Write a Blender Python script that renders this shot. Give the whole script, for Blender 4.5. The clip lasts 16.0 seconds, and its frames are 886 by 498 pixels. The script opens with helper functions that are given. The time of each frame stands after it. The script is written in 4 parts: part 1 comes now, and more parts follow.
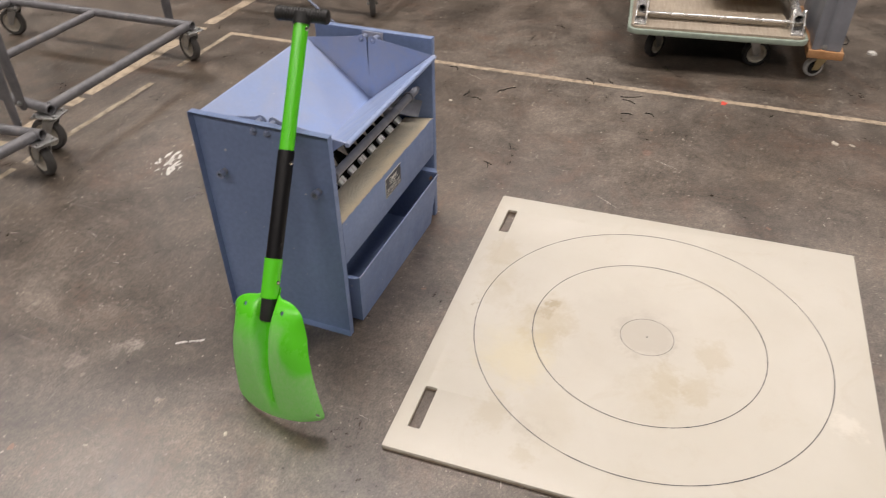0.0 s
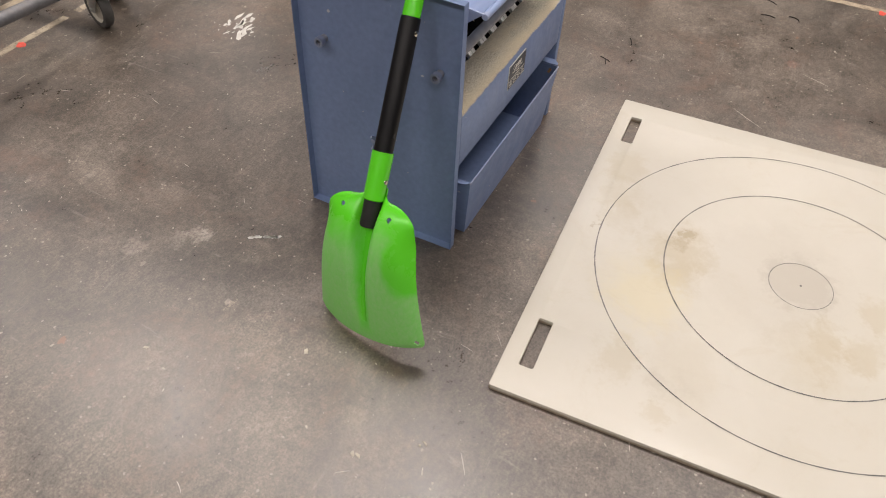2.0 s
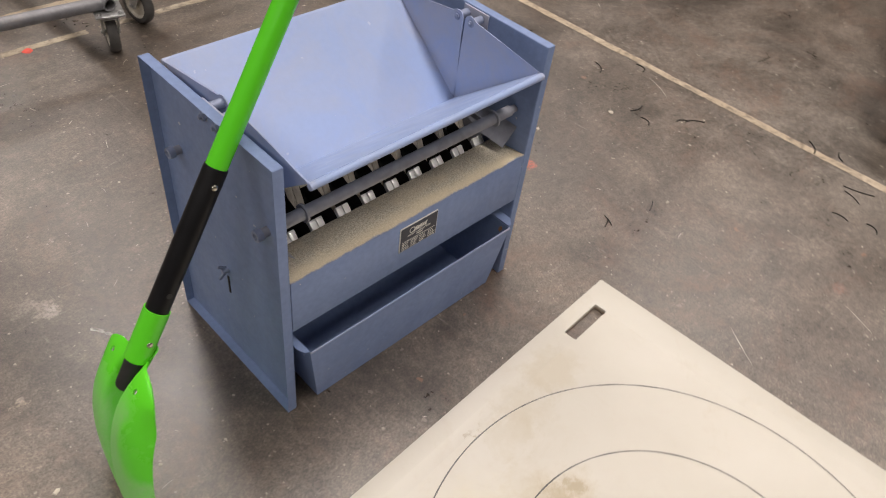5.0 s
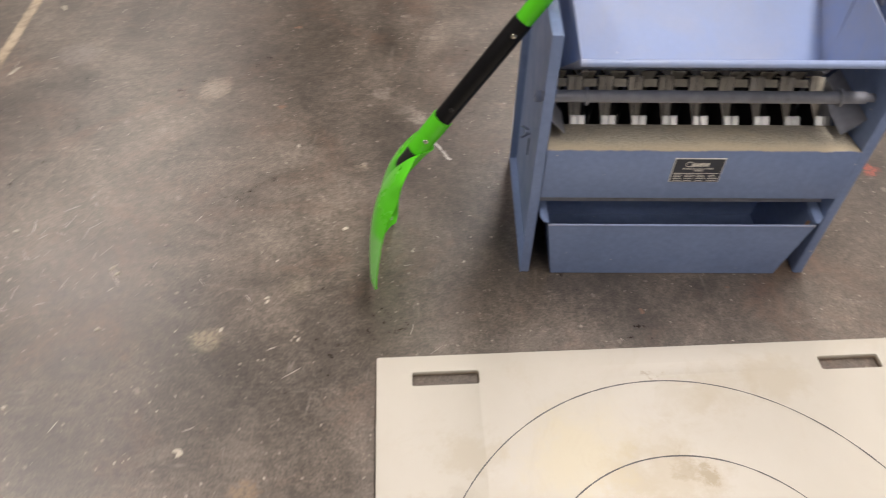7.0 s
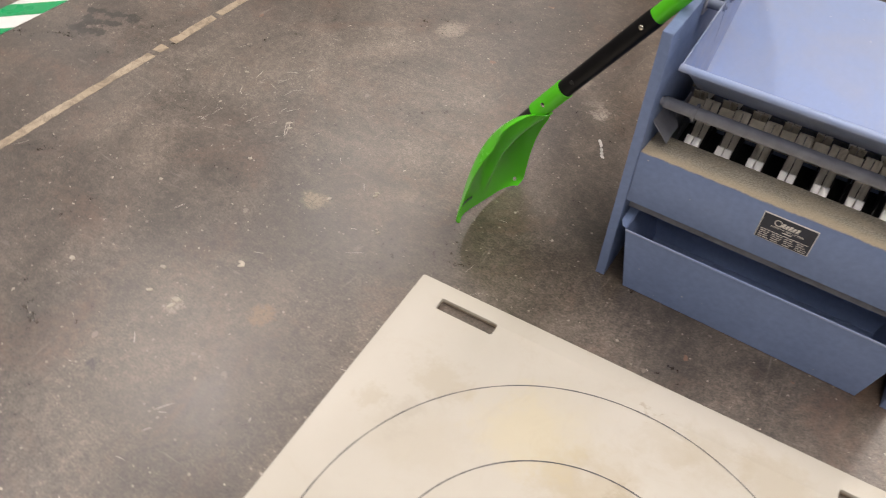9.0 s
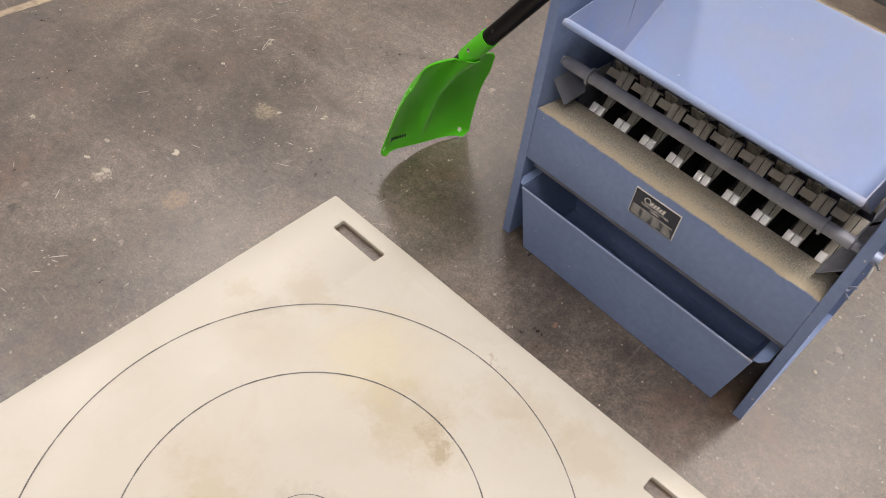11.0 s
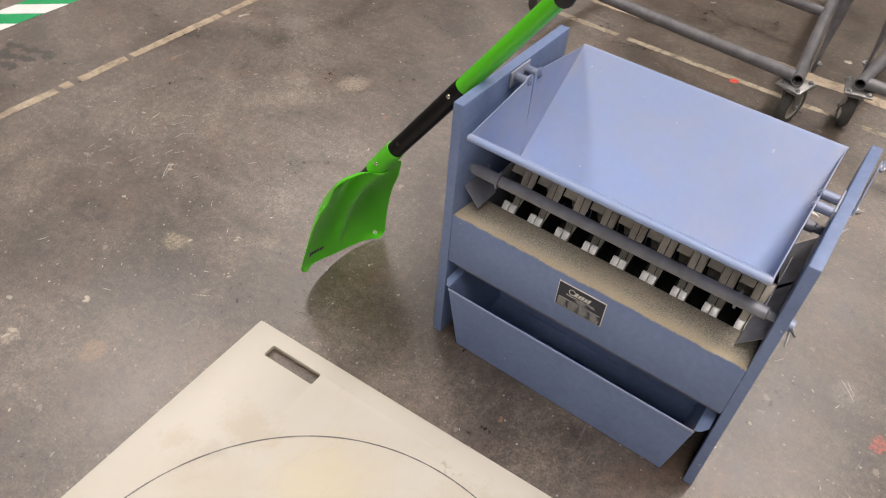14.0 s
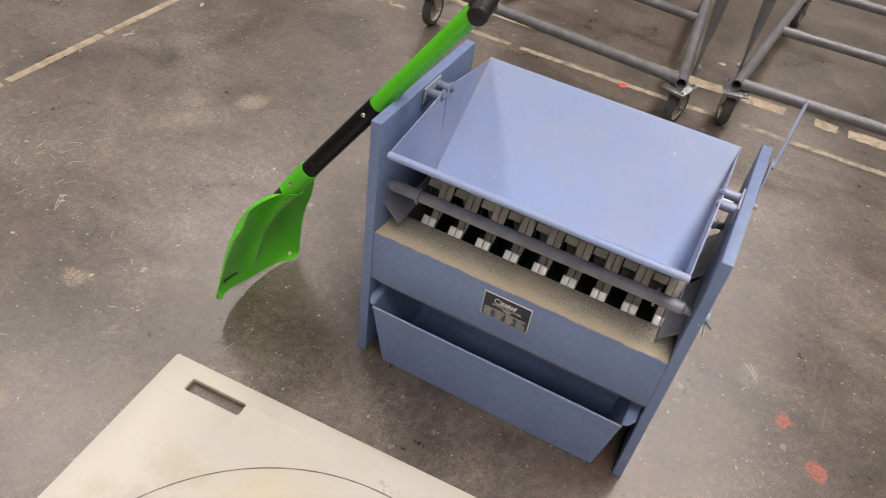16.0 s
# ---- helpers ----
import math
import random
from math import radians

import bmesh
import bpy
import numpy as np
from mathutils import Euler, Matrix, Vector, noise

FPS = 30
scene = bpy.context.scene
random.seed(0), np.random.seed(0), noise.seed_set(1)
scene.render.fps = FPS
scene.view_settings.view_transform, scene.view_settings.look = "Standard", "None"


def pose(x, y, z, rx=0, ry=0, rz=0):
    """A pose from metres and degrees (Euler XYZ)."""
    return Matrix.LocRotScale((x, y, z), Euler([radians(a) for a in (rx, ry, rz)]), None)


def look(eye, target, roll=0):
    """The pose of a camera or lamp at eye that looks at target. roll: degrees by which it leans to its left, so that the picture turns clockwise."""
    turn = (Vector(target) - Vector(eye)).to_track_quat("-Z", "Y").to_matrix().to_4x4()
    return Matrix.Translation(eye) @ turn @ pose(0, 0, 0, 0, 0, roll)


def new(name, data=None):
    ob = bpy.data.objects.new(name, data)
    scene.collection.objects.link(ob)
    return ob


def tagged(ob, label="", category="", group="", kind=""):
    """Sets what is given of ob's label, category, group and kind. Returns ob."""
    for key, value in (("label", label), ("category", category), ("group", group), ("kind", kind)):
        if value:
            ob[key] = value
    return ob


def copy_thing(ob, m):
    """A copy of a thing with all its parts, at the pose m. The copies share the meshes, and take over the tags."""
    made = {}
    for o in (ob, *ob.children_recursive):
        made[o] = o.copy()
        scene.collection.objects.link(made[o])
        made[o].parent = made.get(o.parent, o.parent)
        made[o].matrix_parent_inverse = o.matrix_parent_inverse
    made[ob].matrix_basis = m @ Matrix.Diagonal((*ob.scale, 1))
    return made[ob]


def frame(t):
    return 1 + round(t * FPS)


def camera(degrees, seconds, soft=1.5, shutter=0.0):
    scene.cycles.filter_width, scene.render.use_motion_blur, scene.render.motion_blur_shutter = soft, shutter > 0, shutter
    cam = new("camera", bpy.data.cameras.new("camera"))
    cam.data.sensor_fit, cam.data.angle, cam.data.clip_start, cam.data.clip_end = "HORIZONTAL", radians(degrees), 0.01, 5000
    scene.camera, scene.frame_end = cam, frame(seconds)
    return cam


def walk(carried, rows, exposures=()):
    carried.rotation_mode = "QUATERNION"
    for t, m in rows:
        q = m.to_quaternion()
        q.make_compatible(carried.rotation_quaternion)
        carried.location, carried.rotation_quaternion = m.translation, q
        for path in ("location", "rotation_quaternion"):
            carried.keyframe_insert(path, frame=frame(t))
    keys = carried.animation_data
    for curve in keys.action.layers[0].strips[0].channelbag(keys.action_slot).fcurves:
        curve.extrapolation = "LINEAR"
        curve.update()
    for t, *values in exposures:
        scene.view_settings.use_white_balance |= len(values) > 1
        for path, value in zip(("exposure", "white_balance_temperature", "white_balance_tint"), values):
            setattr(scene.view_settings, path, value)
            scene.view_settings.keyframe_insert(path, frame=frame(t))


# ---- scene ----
cam = camera(61.7, 16.0, 1.0, 0.35)
PATH = [
    (0, (-1.111, -0.687, 1.246), (0.361, -0.094, 0.029), -0.8),
    (0.5, (-1.11, -0.656, 1.201), (0.28, 0.025, -0.065), -0.2),
    (1, (-1.081, -0.61, 1.168), (0.235, 0.114, -0.152), 0.1),
    (1.5, (-1.031, -0.546, 1.137), (0.277, 0.105, -0.229), 1.8),
    (2, (-0.98, -0.435, 1.088), (0.294, 0.153, -0.337), 2.9),
    (2.5, (-0.95, -0.373, 1.104), (0.313, 0.154, -0.355), 3.6),
    (3, (-0.929, -0.385, 1.112), (0.334, 0.115, -0.355), 3.0),
    (3.5, (-0.872, -0.47, 1.132), (0.402, 0.078, -0.31), 4.3),
    (6, (-0.184, -0.74, 1.132), (0.488, 0.45, -0.328), 6.1),
    (6.5, (-0.177, -0.84, 1.139), (0.168, 0.424, -0.372), 2.1),
    (7, (-0.167, -0.921, 1.139), (-0.15, 0.383, -0.377), 0.8),
    (7.5, (-0.106, -1.047, 1.122), (-0.411, 0.269, -0.353), -0.4),
    (8, (-0.076, -1.105, 1.117), (-0.543, 0.163, -0.358), -0.3),
    (8.5, (0.055, -1.065, 1.112), (-0.55, 0.145, -0.361), 0.1),
    (9, (0.242, -0.987, 1.11), (-0.459, 0.164, -0.368), 2.6),
    (9.5, (0.39, -0.961, 1.094), (-0.375, 0.138, -0.392), 3.9),
    (10, (0.516, -0.894, 1.091), (-0.309, 0.138, -0.41), 5.8),
    (12.5, (0.599, -0.798, 1.102), (-0.279, 0.162, -0.417), 7.2),
    (13, (0.59, -0.772, 1.124), (-0.282, 0.245, -0.361), 5.8),
    (13.5, (0.551, -0.771, 1.138), (-0.275, 0.351, -0.297), 6.5),
    (14, (0.515, -0.81, 1.162), (-0.25, 0.4, -0.234), 5.4),
    (14.5, (0.479, -0.828, 1.169), (-0.223, 0.449, -0.2), 5.2),
    (15, (0.464, -0.837, 1.166), (-0.178, 0.478, -0.198), 7.1),
    (15.5, (0.463, -0.833, 1.167), (-0.13, 0.508, -0.195), 8.0),
    (16, (0.471, -0.829, 1.17), (-0.066, 0.54, -0.186), 9.1),
]
walk(cam, [(t, look(eye, target, roll)) for t, eye, target, roll in PATH])

# ---- light ----
world = bpy.data.worlds.new("hall")
scene.world = world
world.use_nodes = True
world.node_tree.nodes["Background"].inputs[0].default_value = (1.0, 0.93, 0.9, 1)
world.node_tree.nodes["Background"].inputs[1].default_value = 0.05

LAMP_X = (-7.0, -3.05, 0.98, 4.75)
LAMP_Y = (-7.9, -5.75, -3.6, -1.45, 0.7, 2.85, 5.0, 7.15)
LAMP_Z = 4.0
LAMP_WATTS = 38.7
for lx in LAMP_X:
    for ly in LAMP_Y:
        data = bpy.data.lights.new("ceiling_lamp", "AREA")
        data.shape, data.size, data.size_y = "RECTANGLE", 0.62, 1.15
        data.spread = radians(131)
        data.energy, data.color = LAMP_WATTS, (1.0, 0.905, 0.855)
        new("ceiling_lamp", data).matrix_world = pose(lx, ly, LAMP_Z)


# ---- materials ----
class Mat:
    """A small builder of node materials."""

    def __init__(self, name, rough=0.5, metal=0.0):
        self.m = bpy.data.materials.new(name)
        self.m.use_nodes = True
        self.t = self.m.node_tree
        self.b = self.t.nodes["Principled BSDF"]
        self.b.inputs["Roughness"].default_value = rough
        self.b.inputs["Metallic"].default_value = metal
        geo = self.t.nodes.new("ShaderNodeTexCoord")
        self.pos = geo.outputs["Object"]

    def node(self, kind, **inputs):
        n = self.t.nodes.new(kind)
        for k, v in inputs.items():
            self.feed(n.inputs[k.replace("_", " ")], v)
        return n

    def feed(self, socket, v):
        if isinstance(v, bpy.types.NodeSocket):
            self.t.links.new(v, socket)
        else:
            socket.default_value = v

    def noise(self, scale, detail=4.0, rough=0.55, distort=0.0, stretch=None):
        n = self.node("ShaderNodeTexNoise", Scale=scale, Detail=detail, Roughness=rough, Distortion=distort)
        src = self.pos
        if stretch:
            mp = self.node("ShaderNodeMapping")
            self.t.links.new(src, mp.inputs["Vector"])
            mp.inputs["Scale"].default_value = stretch
            src = mp.outputs[0]
        self.t.links.new(src, n.inputs["Vector"])
        return n.outputs["Fac"]

    def flecks(self, scale, size, share):
        """Small separate specks: a share of the cells of a scattered grid, each size wide."""
        n = self.node("ShaderNodeTexVoronoi", Scale=scale)
        wob = self.node("ShaderNodeTexNoise", Scale=scale * 2.5, Detail=3.0)
        self.t.links.new(self.pos, wob.inputs["Vector"])
        add = self.t.nodes.new("ShaderNodeVectorMath")
        add.operation = "MULTIPLY_ADD"
        self.t.links.new(wob.outputs["Color"], add.inputs[0])
        add.inputs[1].default_value = (0.5 / scale,) * 3
        self.t.links.new(self.pos, add.inputs[2])
        self.t.links.new(add.outputs[0], n.inputs["Vector"])
        sep = self.node("ShaderNodeSeparateColor", Color=n.outputs["Color"])
        near = self.math("LESS_THAN", n.outputs["Distance"], self.math("MULTIPLY", sep.outputs[1], size))
        return self.math("MULTIPLY", near, self.math("LESS_THAN", sep.outputs[0], share))

    def ramp(self, fac, stops):
        n = self.node("ShaderNodeValToRGB", Fac=fac)
        e = n.color_ramp.elements
        while len(e) < len(stops):
            e.new(0.5)
        for el, (p, c) in zip(e, stops):
            el.position = p
            el.color = (*c, 1) if isinstance(c, tuple) else (c, c, c, 1)
        return n.outputs["Color"]

    def mix(self, fac, a, b, blend="MIX"):
        n = self.t.nodes.new("ShaderNodeMix")
        n.data_type, n.blend_type = "RGBA", blend
        self.feed(n.inputs[0], fac)
        self.feed(n.inputs[6], (*a, 1) if isinstance(a, tuple) else a)
        self.feed(n.inputs[7], (*b, 1) if isinstance(b, tuple) else b)
        return n.outputs[2]

    def math(self, op, a, b=0.0, clamp=False):
        n = self.t.nodes.new("ShaderNodeMath")
        n.operation, n.use_clamp = op, clamp
        self.feed(n.inputs[0], a)
        self.feed(n.inputs[1], b)
        return n.outputs[0]

    def axis(self, i):
        n = self.node("ShaderNodeSeparateXYZ")
        self.t.links.new(self.pos, n.inputs[0])
        return n.outputs[i]

    def spot(self, x, y, r, soft, ragged=None, sx=1.0, sy=1.0):
        """A mask that is 1 within r of (x, y) and falls to 0 over soft, with a ragged edge."""
        dx = self.math("MULTIPLY", self.math("SUBTRACT", self.axis(0), x), 1 / sx)
        dy = self.math("MULTIPLY", self.math("SUBTRACT", self.axis(1), y), 1 / sy)
        d = self.math("SQRT", self.math("ADD", self.math("MULTIPLY", dx, dx), self.math("MULTIPLY", dy, dy)))
        if ragged is not None:
            d = self.math("ADD", d, ragged)
        return self.math("SUBTRACT", 1.0, self.math("DIVIDE", self.math("SUBTRACT", d, r), soft), True)

    def color(self, c):
        self.feed(self.b.inputs["Base Color"], (*c, 1) if isinstance(c, tuple) else c)
        return self

    def rough(self, v):
        self.feed(self.b.inputs["Roughness"], v)
        return self

    def bump(self, h, strength=0.2, distance=0.001):
        n = self.node("ShaderNodeBump", Height=h, Strength=strength, Distance=distance)
        self.t.links.new(n.outputs[0], self.b.inputs["Normal"])
        return self


def simple(name, c, rough, metal=0.0, vary=0.12, scale=60.0, bump=0.0):
    k = Mat(name, rough, metal)
    n = k.noise(scale, 5)
    hi, lo = tuple(v * (1 + vary) for v in c), tuple(v * (1 - vary) for v in c)
    k.color(k.ramp(n, [(0.3, lo), (0.7, hi)]))
    k.rough(k.ramp(k.noise(scale * 0.3, 3), [(0.3, max(0.02, rough - 0.08)), (0.7, min(1, rough + 0.08))]))
    if bump:
        k.bump(k.noise(scale * 4, 3), bump, 0.0005)
    return k.m


# points along a wet smear on the floor
STAIN = ((-1.569, 0.042), (-1.551, 0.023), (-1.577, 0.070), (-1.558, 0.082), (-1.535, 0.088), (-1.513, 0.096), (-1.489, 0.102), (-1.468, 0.110), (-1.445, 0.103),
         (-1.533, 0.030), (-1.517, 0.040), (-1.497, 0.050), (-1.476, 0.058), (-1.550, -0.012), (-1.543, 0.001), (-1.515, -0.009), (-1.497, 0.003), (-1.473, 0.007))


def concrete():
    k = Mat("worn_concrete")
    big = k.noise(0.9, 5, 0.6, 0.4)
    mid = k.noise(5.0, 9, 0.72, 0.8)
    fine = k.noise(60.0, 7, 0.75)
    grain = k.noise(210.0, 6, 0.8)
    c = k.ramp(big, [(0.34, (0.085, 0.067, 0.050)), (0.5, (0.115, 0.094, 0.075)), (0.66, (0.147, 0.125, 0.102))])
    c = k.mix(0.62, c, k.ramp(k.noise(2.3, 9, 0.68, 0.9), [(0.34, 0.20), (0.50, 0.50), (0.66, 0.80)]), "OVERLAY")
    c = k.mix(0.60, c, k.ramp(mid, [(0.33, 0.18), (0.50, 0.50), (0.67, 0.86)]), "OVERLAY")
    c = k.mix(0.55, c, k.ramp(fine, [(0.34, 0.18), (0.5, 0.48), (0.66, 0.84)]), "OVERLAY")
    c = k.mix(0.72, c, k.ramp(grain, [(0.34, 0.12), (0.5, 0.48), (0.66, 0.92)]), "OVERLAY")
    # reddish and pale worn patches
    rust = k.ramp(k.noise(3.1, 7, 0.72, 1.2), [(0.52, 0.0), (0.68, 1.0)])
    rust = k.math("MULTIPLY", rust, k.ramp(fine, [(0.38, 0.15), (0.62, 1.0)]))
    c = k.mix(k.math("MULTIPLY", rust, 0.60), c, (0.165, 0.092, 0.060))
    pale = k.ramp(k.noise(6.3, 9, 0.78, 1.6), [(0.55, 0.0), (0.68, 1.0)])
    pale = k.math("MULTIPLY", pale, k.ramp(grain, [(0.35, 0.2), (0.6, 1.0)]))
    c = k.mix(k.math("MULTIPLY", pale, 0.50), c, (0.23, 0.198, 0.162))
    dark = k.ramp(k.noise(13.0, 9, 0.85, 1.0), [(0.54, 0.0), (0.74, 1.0)])
    c = k.mix(k.math("MULTIPLY", dark, 0.22), c, (0.050, 0.041, 0.033))
    # flecks of old paint, pits and grit
    c = k.mix(k.math("MULTIPLY", k.flecks(75.0, 0.22, 0.08), 0.45), c, (0.040, 0.032, 0.026))
    c = k.mix(k.math("MULTIPLY", k.flecks(95.0, 0.26, 0.20), 0.8), c, (0.36, 0.32, 0.26))
    c = k.mix(k.math("MULTIPLY", k.flecks(28.0, 0.22, 0.10), 0.45), c, (0.33, 0.29, 0.24))
    c = k.mix(k.math("MULTIPLY", k.flecks(17.0, 0.16, 0.06), 0.6), c, (0.27, 0.14, 0.085))
    # scuffs, long thin and pale
    scuff = k.ramp(k.noise(9.0, 7, 0.7, 0.6, (0.7, 6.0, 1)), [(0.62, 0.0), (0.72, 1.0)])
    c = k.mix(k.math("MULTIPLY", scuff, 0.55), c, (0.29, 0.26, 0.225))
    scuff = k.ramp(k.noise(8.0, 7, 0.7, 0.6, (7.0, 0.8, 1)), [(0.63, 0.0), (0.73, 1.0)])
    c = k.mix(k.math("MULTIPLY", scuff, 0.55), c, (0.29, 0.26, 0.225))
    rag = k.math("MULTIPLY", k.math("SUBTRACT", k.noise(34.0, 6, 0.75), 0.5), 0.085)
    # wet smears
    for x, y in STAIN:
        c = k.mix(k.math("MULTIPLY", k.spot(x, y, 0.0125, 0.006, k.math("MULTIPLY", rag, 0.8)), 0.95), c, (0.036, 0.030, 0.025))
    for x, y, r, col, a in ((-0.715, 0.573, 0.030, (0.30, 0.24, 0.18), 0.6), (-0.700, 0.600, 0.020, (0.09, 0.06, 0.045), 0.6), (-0.245, 0.50, 0.020, (0.27, 0.24, 0.20), 0.5), (-0.59, -0.158, 0.022, (0.30, 0.24, 0.16), 0.7),
                            (-0.47, -0.455, 0.024, (0.19, 0.11, 0.06), 0.75), (-0.617, -0.525, 0.017, (0.42, 0.37, 0.29), 0.6), 
                            (-1.31, -0.15, 0.03, (0.10, 0.065, 0.045), 0.6), (-0.211, 0.466, 0.018, (0.28, 0.26, 0.22), 0.5),
                            (-1.10, 0.72, 0.05, (0.30, 0.27, 0.25), 0.4),
                            (0.72, 0.38, 0.03, (0.33, 0.31, 0.29), 0.35), (0.807, 0.300, 0.016, (0.55, 0.10, 0.06), 0.75),
                            (0.879, 0.214, 0.017, (0.55, 0.10, 0.06), 0.75), (1.12, -0.52, 0.02, (0.45, 0.14, 0.09), 0.18),
                            (-0.583, -0.157, 0.026, (0.3, 0.25, 0.17), 0.55), (-0.472, -0.455, 0.022, (0.29, 0.23, 0.15), 0.6), (-0.715, 0.59, 0.04, (0.33, 0.28, 0.22), 0.55),
                            (-0.639, -0.696, 0.011, (0.03, 0.028, 0.026), 0.95), (-0.715, 0.574, 0.035, (0.32, 0.27, 0.21), 0.5), (-0.591, -0.16, 0.03, (0.25, 0.22, 0.15), 0.5), (-0.432, -0.039, 0.02, (0.3, 0.26, 0.19), 0.4),
                            (-0.216, 0.476, 0.022, (0.3, 0.26, 0.22), 0.6), (-0.203, 0.473, 0.01, (0.36, 0.32, 0.27), 0.6), (-0.306, 0.567, 0.022, (0.29, 0.25, 0.21), 0.5),
                            (-0.335, 0.3, 0.01, (0.4, 0.34, 0.25), 0.7)):
        c = k.mix(k.math("MULTIPLY", k.math("MULTIPLY", k.spot(x, y, r * 0.75, r * 0.45, rag), k.ramp(k.noise(140.0, 5, 0.7), [(0.42, 0.15), (0.54, 1.0)])), min(1.0, a * 0.95)), c, col)
    # the old finish is rubbed to a sheen in places
    k.color(c)
    k.rough(k.math("ADD", k.ramp(mid, [(0.3, 0.27), (0.7, 0.40)]), k.math("MULTIPLY", k.math("SUBTRACT", fine, 0.5), 0.22)))
    k.b.inputs["Specular IOR Level"].default_value = 1.0
    h = k.math("ADD", k.math("MULTIPLY", fine, 0.7), k.math("MULTIPLY", grain, 0.3))
    k.bump(h, 0.42, 0.0012)
    return k.m


def blue_paint(name, dust=0.0, scuffed=0.35):
    k = Mat(name, 0.42)
    c = k.ramp(k.noise(5.0, 4, 0.5, 0.3), [(0.3, (0.165, 0.228, 0.395)), (0.7, (0.198, 0.270, 0.460))])
    c = k.mix(0.25, c, k.ramp(k.noise(90, 5), [(0.3, 0.35), (0.7, 0.65)]), "OVERLAY")
    wear = k.ramp(k.noise(17.0, 8, 0.8, 1.0), [(0.64, 0.0), (0.78, 1.0)])
    c = k.mix(k.math("MULTIPLY", wear, scuffed), c, (0.36, 0.40, 0.50))
    nick = k.ramp(k.noise(70.0, 2, 0.4), [(0.765, 0.0), (0.78, 1.0)])
    c = k.mix(k.math("MULTIPLY", nick, 0.8), c, (0.55, 0.55, 0.56))
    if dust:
        # paler blue: stronger light on the upward-facing hopper, put into the paint
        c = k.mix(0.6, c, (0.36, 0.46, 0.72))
        film = k.ramp(k.noise(9.0, 6, 0.65, 0.5), [(0.40, 0.0), (0.75, 1.0)])
        c = k.mix(k.math("MULTIPLY", film, dust), c, (0.44, 0.41, 0.38))
        # tan dust lies in the end corners of the hopper
        end = k.math("ABSOLUTE", k.math("SUBTRACT", k.axis(0), 0.2765))
        end = k.math("ADD", end, k.math("MULTIPLY", k.math("SUBTRACT", k.noise(14.0, 6, 0.7, 0.5), 0.5), 0.10))
        c = k.mix(k.math("MULTIPLY", k.ramp(end, [(0.215, 0.0), (0.270, 1.0)]), 0.5), c, (0.50, 0.43, 0.35))
    k.color(c)
    k.rough(k.ramp(k.noise(22.0, 5), [(0.3, 0.34), (0.7, 0.52)]))
    k.bump(k.noise(260.0, 3), 0.10, 0.0005)
    return k.m


def dusty_shelf():
    k = Mat("dusty_shelf", 0.85)
    grit = k.noise(380.0, 4, 0.8)
    patch = k.noise(11.0, 7, 0.7, 1.0)
    dust = k.ramp(grit, [(0.34, (0.24, 0.22, 0.175)), (0.5, (0.43, 0.395, 0.315)), (0.62, (0.64, 0.585, 0.47))])
    dust = k.mix(k.ramp(patch, [(0.48, 0.0), (0.72, 0.6)]), dust, (0.62, 0.53, 0.37))
    blue = (0.185, 0.235, 0.40)
    # the dust thins out to bare paint along the rim, in a ragged line
    y = k.math("MINIMUM", k.axis(1), k.math("SUBTRACT", 0.333, k.axis(1)))
    edge = k.math("ADD", y, k.math("MULTIPLY", k.math("SUBTRACT", k.noise(26.0, 6, 0.7), 0.5), 0.016))
    wide = k.math("ADD", edge, k.math("MULTIPLY", k.math("SUBTRACT", k.noise(5.0, 4, 0.6), 0.5), 0.05))
    dust = k.mix(k.math("MULTIPLY", k.ramp(wide, [(0.006, 1.0), (0.030, 0.0)]), 0.65), dust, (0.66, 0.56, 0.38))
    k.color(k.mix(k.ramp(edge, [(-0.003, 0.0), (0.004, 1.0)]), blue, dust))
    k.bump(k.math("ADD", grit, k.math("MULTIPLY", patch, 0.6)), 0.8, 0.0016)
    return k.m


